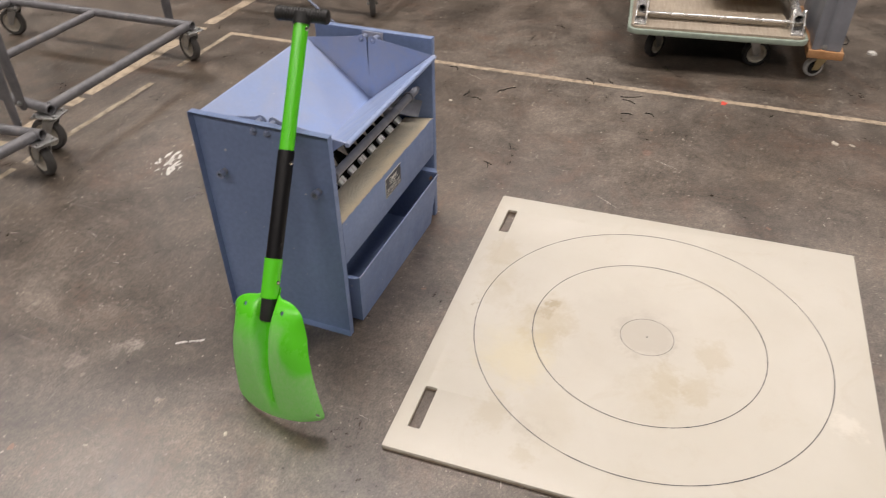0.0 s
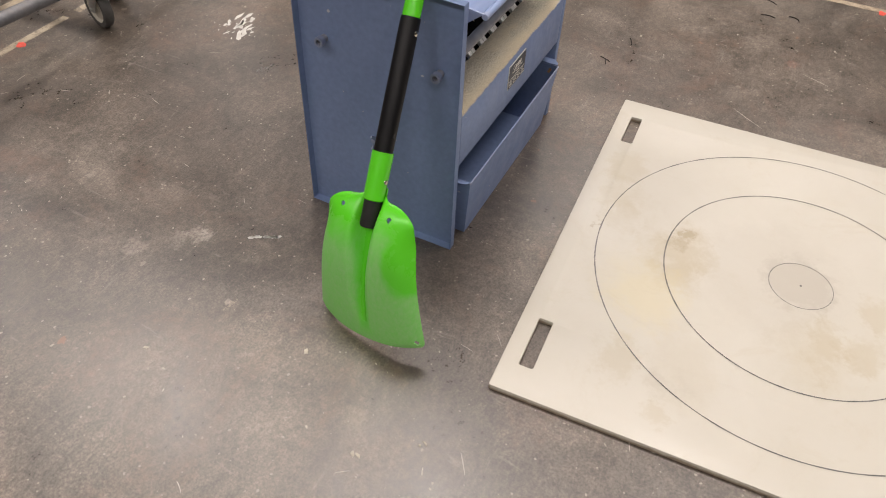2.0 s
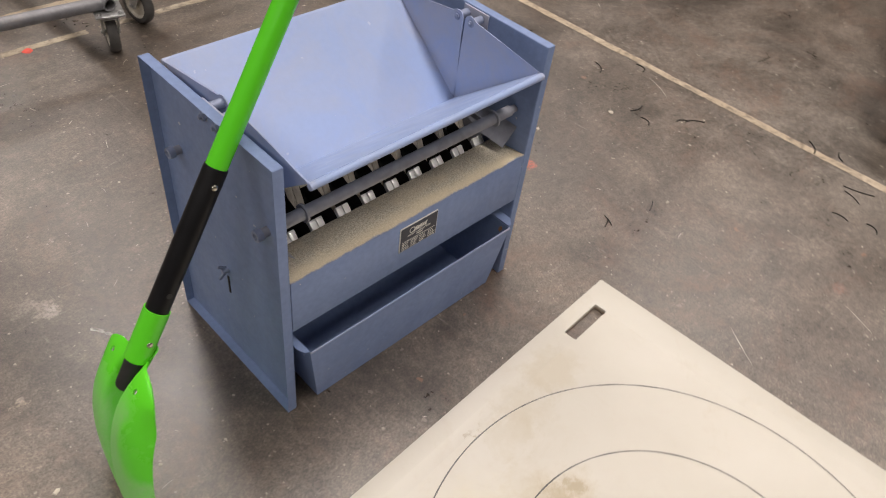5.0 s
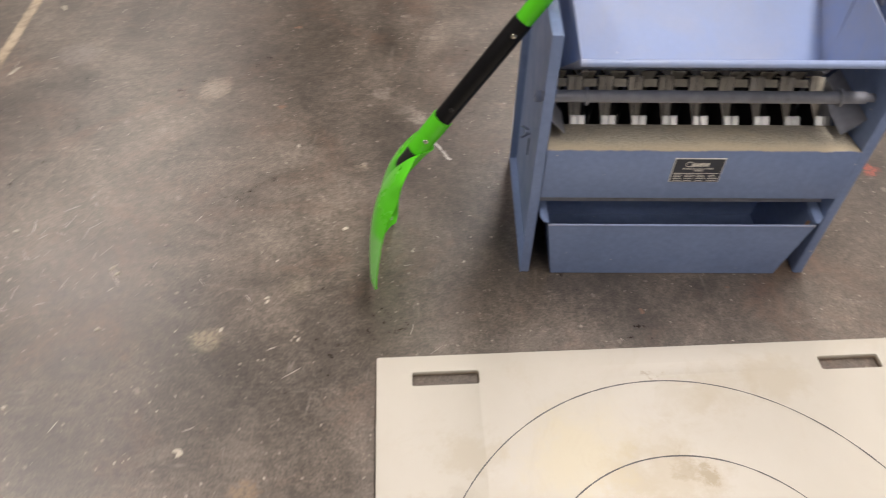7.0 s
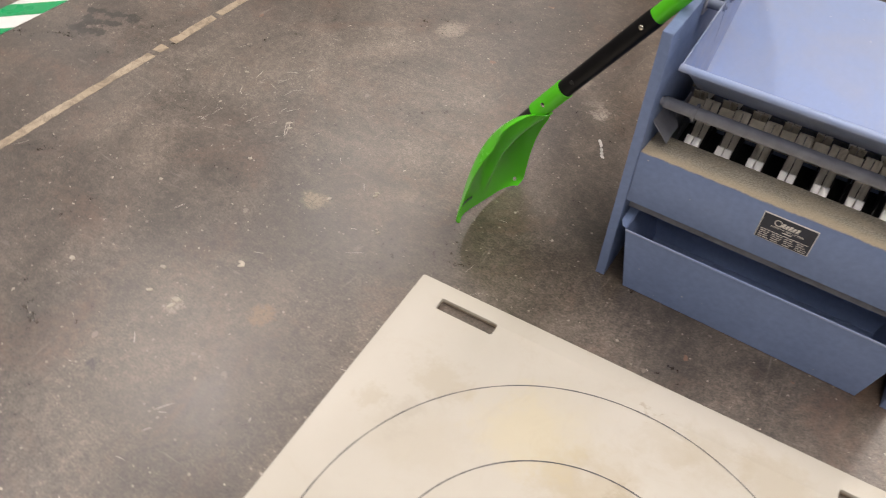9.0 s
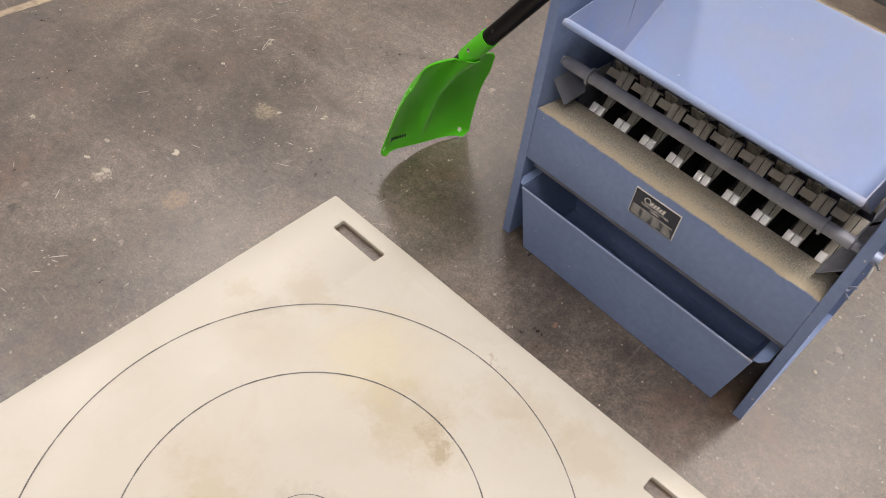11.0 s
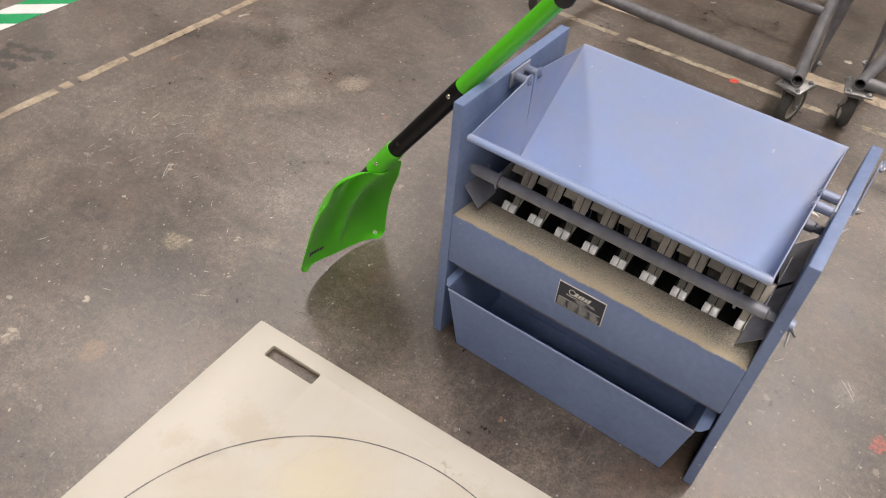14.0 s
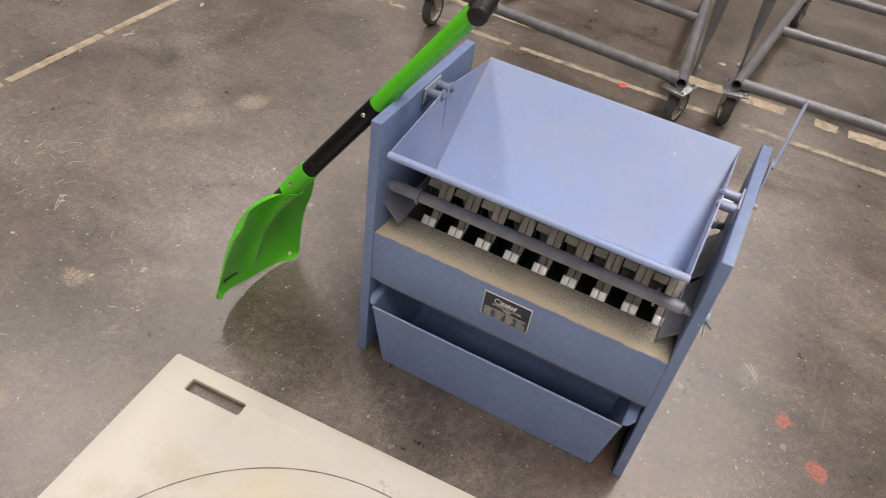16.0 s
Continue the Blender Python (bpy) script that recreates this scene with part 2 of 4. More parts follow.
def board_plastic():
    k = Mat("worn_white_plastic", 0.38)
    c = k.ramp(k.noise(3.0, 5, 0.6, 0.3), [(0.3, (0.545, 0.515, 0.44)), (0.7, (0.595, 0.568, 0.50))])
    rag = k.math("MULTIPLY", k.math("SUBTRACT", k.noise(22.0, 7, 0.72, 0.15), 0.5), 0.16)
    tan, brown, grey = (0.45, 0.385, 0.255), (0.34, 0.27, 0.165), (0.40, 0.365, 0.305)
    yellow, pale = (0.66, 0.58, 0.34), (0.78, 0.74, 0.66)
    for x, y, r, s, col, a, sx in ((0.481, -0.474, 0.055, 0.03, grey, 0.55, 1), (0.477, -0.418, 0.1, 0.08, grey, 0.28, 1), (0.478, -0.244, 0.03, 0.04, tan, 0.38, 1.2),
                                   (0.52, -0.227, 0.006, 0.01, brown, 0.5, 1), (0.352, -0.169, 0.045, 0.05, yellow, 0.2, 1.2), (0.466, -0.622, 0.022, 0.03, tan, 0.5, 1),
                                   (0.347, -0.535, 0.02, 0.03, tan, 0.45, 1.8), (0.348, -0.592, 0.02, 0.03, tan, 0.5, 1.2), (0.458, -0.232, 0.035, 0.05, tan, 0.38, 1.3),
                                   (0.51, -0.23, 0.012, 0.02, brown, 0.5, 1), (0.403, -0.244, 0.02, 0.04, tan, 0.4, 1), (0.313, -0.204, 0.04, 0.05, yellow, 0.35, 1.2),
                                   (0.166, -0.3, 0.03, 0.05, tan, 0.22, 1.3), (0.153, -0.187, 0.018, 0.03, tan, 0.4, 1.4), (0.067, -0.277, 0.012, 0.02, tan, 0.35, 1),
                                   (0.694, -0.076, 0.02, 0.04, tan, 0.45, 1.3), (0.59, -0.085, 0.015, 0.04, tan, 0.35, 1.4), (0.314, -0.521, 0.03, 0.06, tan, 0.35, 1.3),
                                   (0.475, -0.063, 0.004, 0.006, brown, 0.6, 1), (0.131, -0.275, 0.015, 0.03, grey, 0.3, 1), (0.525, -0.101, 0.02, 0.03, tan, 0.25, 1.3),
                                   # this pale spot is a lamp's glare painted on the board
                                   (0.343, -0.899, 0.012, 0.03, pale, 0.5, 1)):
        c = k.mix(k.math("MULTIPLY", k.spot(x, y, r, s, rag, sx), a * 0.75), c, col)
    # brown dirt worked into the lower part of the sawn edge
    foot = k.ramp(k.math("ADD", k.math("MULTIPLY", k.axis(2), 60.0), k.noise(22.0, 6, 0.7)), [(0.75, 1.0), (1.15, 0.0)])
    c = k.mix(k.math("MULTIPLY", foot, 0.75), c, (0.24, 0.165, 0.095))
    smear = k.ramp(k.noise(6.0, 7, 0.75, 1.4), [(0.55, 0.0), (0.78, 1.0)])
    c = k.mix(k.math("MULTIPLY", smear, 0.28), c, (0.46, 0.39, 0.27))
    speck = k.ramp(k.noise(42.0, 6, 0.8, 1.0), [(0.66, 0.0), (0.75, 1.0)])
    c = k.mix(k.math("MULTIPLY", speck, 0.28), c, (0.45, 0.37, 0.26))
    k.color(c)
    k.rough(k.ramp(k.noise(9.0, 6, 0.7), [(0.3, 0.30), (0.7, 0.48)]))
    k.b.inputs["Subsurface Weight"].default_value = 0.06
    k.b.inputs["Subsurface Radius"].default_value = (0.006, 0.005, 0.004)
    k.bump(k.noise(130.0, 5, 0.7), 0.10, 0.0006)
    return k.m


def green_paint():
    """Bright enamel; the back of the blade is scoured along its length."""
    k = Mat("green_enamel", 0.3)
    green = (0.115, 0.67, 0.020)
    scour = k.noise(70.0, 8, 0.75, 0.3, (2.2, 2.2, 0.8))
    haze = k.noise(16.0, 6, 0.65, 0.5)
    down = k.math("MULTIPLY", k.axis(2), -1.0)
    low = k.ramp(k.math("ADD", down, k.math("MULTIPLY", k.math("SUBTRACT", haze, 0.5), 0.14)), [(0.070, 0.0), (0.135, 1.0)])
    fac = k.math("MULTIPLY", low, k.ramp(scour, [(0.36, 0.55), (0.62, 1.0)]))
    # the pressed rib and one dished shoulder were never rubbed
    mid = k.math("ABSOLUTE", k.math("SUBTRACT", k.axis(0), k.math("MULTIPLY", down, 0.02)))
    mid = k.math("ADD", mid, k.math("MULTIPLY", k.math("SUBTRACT", haze, 0.5), 0.012))
    rub = k.math("MAXIMUM", k.ramp(mid, [(0.007, 0.0), (0.016, 1.0)]), k.ramp(down, [(0.255, 0.0), (0.285, 1.0)]))
    fac = k.math("MULTIPLY", fac, rub)
    dx = k.math("MULTIPLY", k.math("ADD", k.axis(0), 0.078), 26.0)
    dz = k.math("MULTIPLY", k.math("SUBTRACT", down, 0.125), 15.0)
    dish = k.math("ADD", k.math("ADD", k.math("MULTIPLY", dx, dx), k.math("MULTIPLY", dz, dz)), k.math("MULTIPLY", k.math("SUBTRACT", haze, 0.5), 1.2))
    fac = k.math("MULTIPLY", fac, k.ramp(dish, [(0.45, 0.08), (0.95, 1.0)]))
    nrm = k.node("ShaderNodeSeparateXYZ")
    tc = k.node("ShaderNodeTexCoord")
    k.t.links.new(tc.outputs["Normal"], nrm.inputs[0])
    fac = k.math("MULTIPLY", fac, k.ramp(nrm.outputs[1], [(0.15, 0.0), (0.4, 1.0)]))
    k.color(k.mix(k.math("MULTIPLY", fac, 0.52), k.mix(k.noise(20.0), (0.10, 0.61, 0.018), green), (0.44, 0.62, 0.37)))
    k.rough(k.math("ADD", 0.26, k.math("MULTIPLY", fac, 0.35)))
    k.bump(scour, 0.08, 0.0004)
    return k.m


def galvanised(name, c=(0.45, 0.46, 0.46), rough=0.38, grime=0.4):
    k = Mat(name, rough, 0.9)
    d = k.ramp(k.noise(25.0, 7, 0.7), [(0.42, 0.0), (0.7, 1.0)])
    k.color(k.mix(k.math("MULTIPLY", d, grime), c, (0.16, 0.13, 0.10)))
    k.rough(k.ramp(k.noise(40.0, 5), [(0.3, rough - 0.08), (0.7, rough + 0.15)]))
    return k.m


def riffle_metal():
    k = Mat("dusty_riffle_metal", 0.6, 0.15)
    n = k.noise(40.0, 7, 0.75, 0.4, (1.0, 0.25, 0.25))
    k.color(k.ramp(n, [(0.34, (0.40, 0.35, 0.28)), (0.46, (0.76, 0.70, 0.59)), (0.62, (0.90, 0.85, 0.75))]))
    k.bump(k.noise(300.0, 3), 0.2, 0.0006)
    return k.m


def cart_steel():
    k = Mat("grey_cart_paint", 0.42, 0.25)
    n = k.noise(16.0, 8, 0.75, 0.6)
    c = k.ramp(n, [(0.35, (0.135, 0.135, 0.145)), (0.55, (0.20, 0.20, 0.212)), (0.72, (0.27, 0.26, 0.25))])
    rust = k.ramp(k.noise(7.0, 8, 0.75, 1.0), [(0.58, 0.0), (0.75, 1.0)])
    k.color(k.mix(k.math("MULTIPLY", rust, 0.55), c, (0.30, 0.255, 0.205)))
    k.rough(k.ramp(n, [(0.3, 0.34), (0.7, 0.6)]))
    k.bump(k.noise(150.0, 4), 0.12, 0.0006)
    return k.m


def wood(name, a, b, scale=14.0, stretch=(8.0, 0.6, 8.0)):
    k = Mat(name, 0.6)
    n = k.noise(scale, 7, 0.65, 1.2, stretch)
    k.color(k.mix(0.4, k.ramp(n, [(0.3, a), (0.7, b)]), k.ramp(k.noise(6.0, 6, 0.7), [(0.3, 0.35), (0.7, 0.62)]), "OVERLAY"))
    k.bump(n, 0.15, 0.0006)
    return k.m


def tape_paint(name, a, b, worn=0.5):
    k = Mat(name, 0.55)
    n = k.noise(24.0, 8, 0.78, 0.8)
    c = k.ramp(k.noise(9.0, 5), [(0.3, a), (0.7, b)])
    k.color(k.mix(k.math("MULTIPLY", k.ramp(n, [(0.46, 0.0), (0.60, 1.0)]), worn), c, (0.13, 0.108, 0.085)))
    k.bump(k.noise(160.0, 5), 0.08, 0.0005)
    return k.m


FLOOR = concrete()
BLUE = blue_paint("blue_grey_enamel")
# dusty copy of the blue, also lightened as a lit version
BLUE_DUSTY_LIT = blue_paint("lit_dusty_blue_enamel", 0.30)
BLUE_ROD = simple("dull_blue_grey_steel", (0.27, 0.28, 0.32), 0.5, 0.3, 0.18, 40, 0.1)
SHELF = dusty_shelf()
BOARD = board_plastic()
GREEN = green_paint()
RIFFLE = riffle_metal()
# dusty, and brightened in colour for light that the hopper keeps off
FIN_LIT = simple("lit_dusty_steel", (0.82, 0.76, 0.62), 0.7, 0, 0.10, 90, 0.2)
# near-black: the shade deep in the chutes is put into this colour
CHUTE_SHADE = simple("shaded_chute_steel", (0.014, 0.012, 0.011), 0.7, 0, 0.3, 60, 0.2)
POLISHED = simple("polished_steel", (0.95, 0.95, 0.94), 0.42, 0.45, 0.04, 80)
BOLT = simple("painted_bolt", (0.24, 0.28, 0.40), 0.4, 0.2, 0.15, 60)
ZINC = galvanised("zinc_plate", (0.47, 0.48, 0.48), 0.38, 0.4)
CHROME = simple("chrome_rod", (0.80, 0.80, 0.79), 0.26, 0.7, 0.06, 40)
BRASSY = galvanised("yellow_zinc", (0.62, 0.52, 0.30), 0.35, 0.3)
CART = cart_steel()
RUBBER = simple("grey_rubber", (0.075, 0.072, 0.068), 0.75, 0, 0.25, 30, 0.2)
RUBBER_PALE = simple("pale_rubber", (0.50, 0.50, 0.49), 0.7, 0, 0.2, 30, 0.15)
HUB = simple("cream_hub", (0.50, 0.47, 0.40), 0.55, 0, 0.2, 40)
BLACK_TUBE = simple("black_anodised_tube", (0.006, 0.006, 0.007), 0.40, 0, 0.2, 50)
BLACK_TUBE.node_tree.nodes["Principled BSDF"].inputs["Specular IOR Level"].default_value = 0.25
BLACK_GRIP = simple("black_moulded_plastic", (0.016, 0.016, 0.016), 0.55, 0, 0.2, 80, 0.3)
PIN = simple("steel_button", (0.75, 0.72, 0.62), 0.2, 1.0, 0.08, 60)
DARK_MARK = simple("dark_print", (0.010, 0.035, 0.012), 0.5)
PLATE_BLACK = simple("label_black", (0.016, 0.020, 0.036), 0.35, 0, 0.2, 60)
PLATE_CREAM = simple("label_cream", (0.66, 0.65, 0.60), 0.4, 0, 0.1, 60)
GRAPHITE = simple("pencil_grey", (0.14, 0.135, 0.13), 0.6, 0, 0.4, 25)
TAPE_TAN = tape_paint("tan_floor_line", (0.40, 0.32, 0.225), (0.48, 0.40, 0.295), 0.55)
TAPE_PALE = tape_paint("faded_floor_line", (0.36, 0.30, 0.215), (0.44, 0.38, 0.285), 0.85)
TAPE_WHITE = simple("white_tape", (0.78, 0.79, 0.77), 0.35, 0, 0.05, 30)
TAPE_GREEN = simple("green_tape", (0.0, 0.33, 0.10), 0.35, 0, 0.08, 30)
DECK = wood("plywood_deck", (0.27, 0.225, 0.17), (0.42, 0.36, 0.28))
PLANK = wood("orange_plank", (0.40, 0.20, 0.085), (0.54, 0.30, 0.14))
BUMPER = simple("pale_green_bumper", (0.30, 0.36, 0.30), 0.55, 0, 0.15, 40)
WRAP = simple("grey_plastic_sheet", (0.22, 0.23, 0.26), 0.3, 0, 0.2, 9, 0.05)
CREAM = simple("cream_panel", (0.62, 0.55, 0.43), 0.5, 0, 0.08, 20)
WALL = simple("painted_wall", (0.22, 0.215, 0.21), 0.8, 0, 0.06, 2)
CEILING = simple("dark_roof_deck", (0.06, 0.06, 0.06), 0.8, 0, 0.1, 3)
PAINT_WHITE = simple("dried_white_paint", (0.66, 0.65, 0.61), 0.6, 0, 0.12, 50)
RED_PAINT = simple("red_marking_paint", (0.72, 0.09, 0.06), 0.5, 0, 0.15, 60)
CHIPS = simple("pale_chips", (0.46, 0.42, 0.35), 0.8, 0, 0.3, 30)
SCRATCH = simple("pale_scratch", (0.52, 0.48, 0.42), 0.6, 0, 0.3, 30)
LAMP_BODY = simple("lamp_housing", (0.7, 0.7, 0.7), 0.5)


# ---- mesh helpers ----
def finish(bm, angle=35.0):
    bmesh.ops.recalc_face_normals(bm, faces=bm.faces)
    for f in bm.faces:
        f.smooth = True
    lim = radians(angle)
    for e in bm.edges:
        e.smooth = len(e.link_faces) == 2 and e.calc_face_angle(0.0) < lim
    return bm


def mesh_of(name, bm, material):
    me = bpy.data.meshes.new(name)
    finish(bm).to_mesh(me)
    bm.free()
    me.materials.append(material)
    return me


def part(name, bm, material, parent, label=""):
    ob = new(name, mesh_of(name, bm, material))
    ob.parent = parent
    return tagged(ob, label)


def thing(name, label, category, group="", m=None, kind=""):
    ob = new(name)
    ob.empty_display_size = 0.05
    if m is not None:
        ob.matrix_world = m
    return tagged(ob, label, category, group, kind)


def structure(name, bm, material, label, category):
    return tagged(new(name, mesh_of(name, bm, material)), label, category, kind="structure")


def box(x0, x1, y0, y1, z0, z1, bevel=0.0, bm=None, seg=2):
    own = bmesh.new()
    bmesh.ops.create_cube(own, size=1.0)
    for v in own.verts:
        v.co = Vector((x0 + (v.co.x + 0.5) * (x1 - x0), y0 + (v.co.y + 0.5) * (y1 - y0), z0 + (v.co.z + 0.5) * (z1 - z0)))
    if bevel:
        bmesh.ops.bevel(own, geom=list(own.edges), offset=bevel, segments=seg, affect="EDGES", profile=0.5)
    return merge(bm, own)


def merge(bm, own):
    if bm is None:
        return own
    me = bpy.data.meshes.new("scrap")
    own.to_mesh(me)
    own.free()
    bm.from_mesh(me)
    bpy.data.meshes.remove(me)
    return bm


def ring_frame(p0, p1):
    """Two directions across the way from p0 to p1."""
    d = (Vector(p1) - Vector(p0)).normalized()
    a = d.cross(Vector((0, 0, 1)) if abs(d.z) < 0.9 else Vector((1, 0, 0))).normalized()
    return a, d.cross(a)


def lathe(p0, p1, profile, seg=28, bm=None, close=False):
    """A turned body about the line p0 to p1; profile: (share of the way, radius)."""
    bm = bm or bmesh.new()
    p0, p1 = Vector(p0), Vector(p1)
    a, b = ring_frame(p0, p1)
    rings = []
    for s, r in profile:
        c = p0.lerp(p1, s)
        if r <= 1e-6:
            rings.append([bm.verts.new(c)])
        else:
            rings.append([bm.verts.new(c + r * (math.cos(2 * math.pi * i / seg) * a + math.sin(2 * math.pi * i / seg) * b)) for i in range(seg)])
    pairs = list(zip(rings, rings[1:])) + ([(rings[-1], rings[0])] if close else [])
    for q, r in pairs:
        for i in range(seg):
            j = (i + 1) % seg
            loop = ([q[0]] if len(q) == 1 else [q[i], q[j]]) + ([r[0]] if len(r) == 1 else [r[j], r[i]])
            if len(loop) > 2:
                bm.faces.new(loop)
    return bm


def rod(p0, p1, r, bevel=0.0008, seg=24, bm=None):
    n = (Vector(p1) - Vector(p0)).length
    e = min(0.4, bevel / n)
    return lathe(p0, p1, [(0, 0), (0, r - bevel), (e, r), (1 - e, r), (1, r - bevel), (1, 0)], seg, bm)


def pipe(p0, p1, r, wall=0.003, seg=24, bm=None):
    return lathe(p0, p1, [(0, r - wall), (0, r), (1, r), (1, r - wall)], seg, bm, close=True)


def prism(points, lift, bm=None, bevel=0.0):
    """A plate: the outline points (3D, one plane), thickened along lift."""
    own = bmesh.new()
    f = own.faces.new([own.verts.new(p) for p in points])
    out = bmesh.ops.extrude_face_region(own, geom=[f])
    bmesh.ops.translate(own, vec=Vector(lift), verts=[g for g in out["geom"] if isinstance(g, bmesh.types.BMVert)])
    bmesh.ops.recalc_face_normals(own, faces=own.faces)
    if bevel:
        bmesh.ops.bevel(own, geom=list(own.edges), offset=bevel, segments=2, affect="EDGES", profile=0.5)
    return merge(bm, own)


def shell(bm, thickness):
    """Gives a sheet its thickness."""
    bmesh.ops.recalc_face_normals(bm, faces=bm.faces)
    bm.normal_update()
    bmesh.ops.solidify(bm, geom=list(bm.faces), thickness=thickness)
    return bm


def hexbolt(p, d, r, h, bm=None):
    p, d = Vector(p), Vector(d).normalized()
    bm = lathe(p, p + d * h * 0.25, [(0, 0), (0, r * 1.25), (1, r * 1.25), (1, 0)], 20, bm)
    bm = lathe(p + d * h * 0.25, p + d * h, [(0, 0), (0, r), (0.85, r), (1, r * 0.85), (1, 0)], 6, bm)
    return lathe(p + d * h, p + d * h * 1.5, [(0, r * 0.5), (0.8, r * 0.5), (1, r * 0.35), (1, 0)], 12, bm)


# ---- the hall ----
FX0, FX1, FY0, FY1, FH = -9.0, 9.0, -10.0, 9.0, 4.9
structure("floor", box(FX0, FX1, FY0, FY1, -0.12, 0.0), FLOOR, "worn stained grey-brown concrete floor with a dull sheen", "floor")
structure("wall_south", box(FX0, FX1, FY0 - 0.2, FY0, 0, FH), WALL, "plain painted hall wall", "wall")
structure("wall_north", box(FX0, FX1, FY1, FY1 + 0.2, 0, FH), WALL, "plain painted hall wall", "wall")
structure("wall_west", box(FX0 - 0.2, FX0, FY0 - 0.2, FY1 + 0.2, 0, FH), WALL, "plain painted hall wall", "wall")
structure("wall_east", box(FX1, FX1 + 0.2, FY0 - 0.2, FY1 + 0.2, 0, FH), WALL, "plain painted hall wall", "wall")
structure("ceiling", box(FX0 - 0.2, FX1 + 0.2, FY0 - 0.2, FY1 + 0.2, FH, FH + 0.15), CEILING, "plain dark roof deck of the hall", "ceiling")


def worn_line(p0, p1, width, rng, gaps=(), step=0.009, z=0.0009):
    """A painted stripe with ragged edges and bare stretches; gaps: (from, to) along it, in metres."""
    bm = bmesh.new()
    p0, p1 = Vector((*p0, 0)), Vector((*p1, 0))
    d = p1 - p0
    n, length = int(d.length / step), d.length
    d.normalize()
    side = Vector((-d.y, d.x, 0))
    row, off_l, off_r = None, 0.0, 0.0
    for i in range(n + 1):
        s = i * length / n
        off_l = 0.8 * off_l + rng.uniform(-1, 1) * width * 0.045
        off_r = 0.8 * off_r + rng.uniform(-1, 1) * width * 0.045
        if any(a < s < b for a, b in gaps):
            row = None
            continue
        c = p0 + d * s + Vector((0, 0, z))
        jl, jr = rng.uniform(-0.003, 0.003), rng.uniform(-0.003, 0.003)
        pair = (bm.verts.new(c + side * (width / 2 + off_l) + d * jl), bm.verts.new(c - side * (width / 2 + off_r) + d * jr))
        if row:
            bm.faces.new((row[0], pair[0], pair[1], row[1]))
        row = pair
    return bm


rng = random.Random(4)
structure("floor_line_1", worn_line((1.540, 1.40), (1.640, -2.6), 0.028, rng, ((3.9, 4.0),)), TAPE_TAN, "thin tan line painted on the concrete", "floor line")
structure("floor_line_2", worn_line((-1.29, 1.375), (1.53, 1.388), 0.025, rng, ((0.62, 0.66), (1.02, 1.05), (1.60, 1.63), (1.74, 1.80), (2.28, 2.45))),
          TAPE_PALE, "worn pale line painted on the concrete", "floor line")
structure("floor_line_3", worn_line((-2.2, 1.57), (2.6, 1.552), 0.054, rng, ((2.63, 2.66), (2.83, 2.91), (2.99, 3.02), (3.6, 3.63), (3.76, 3.80))),
          TAPE_TAN, "broad tan line painted on the concrete, broken in places", "floor line")
structure("floor_line_4", worn_line((-1.262, -1.9), (-1.312, 2.6), 0.027, rng, ((1.925, 1.933), (1.970, 1.984), (2.143, 2.155), (2.496, 2.510), (3.02, 3.035))),
          TAPE_TAN, "thin tan line painted on the concrete, chipped", "floor line")

tape = thing("hazard_tape", "green and white striped hazard tape stuck to the floor", "floor tape", kind="structure")
tape_turn = lambda x, y: (x - 0.012 * y, y)
part("backing", prism([(*tape_turn(x, y), 0.0006) for x, y in ((-1.785, -2.0), (-1.675, -2.0), (-1.675, 3.0), (-1.785, 3.0))], (0, 0, 0.0006)), TAPE_WHITE, tape, "white glossy tape")
y = -1.7725
while y < 2.75:
    quad = [(-1.675, y), (-1.675, y + 0.0875), (-1.785, y - 0.0225), (-1.785, y - 0.110)]
    part("stripe", prism([(*tape_turn(*q), 0.0014) for q in quad], (0, 0, 0.0005)), TAPE_GREEN, tape, "green diagonal stripe")
    y += 0.175


def fleck(bm, x, y, r, rng, h=0.0012, long=1.0, turn=0.0):
    n = rng.randint(5, 8)
    c, s = math.cos(turn), math.sin(turn)
    ring = []
    for i in range(n):
        a, q = 2 * math.pi * i / n, r * rng.uniform(0.55, 1.2)
        u, v = q * math.cos(a) * long, q * math.sin(a)
        ring.append((x + c * u - s * v, y + s * u + c * v))
    low = [bm.verts.new((*p, 0.0002)) for p in ring]
    top = [bm.verts.new((x + (p[0] - x) * 0.8, y + (p[1] - y) * 0.8, h)) for p in ring]
    bm.faces.new(top)
    for i in range(n):
        bm.faces.new((low[i], low[(i + 1) % n], top[(i + 1) % n], top[i]))


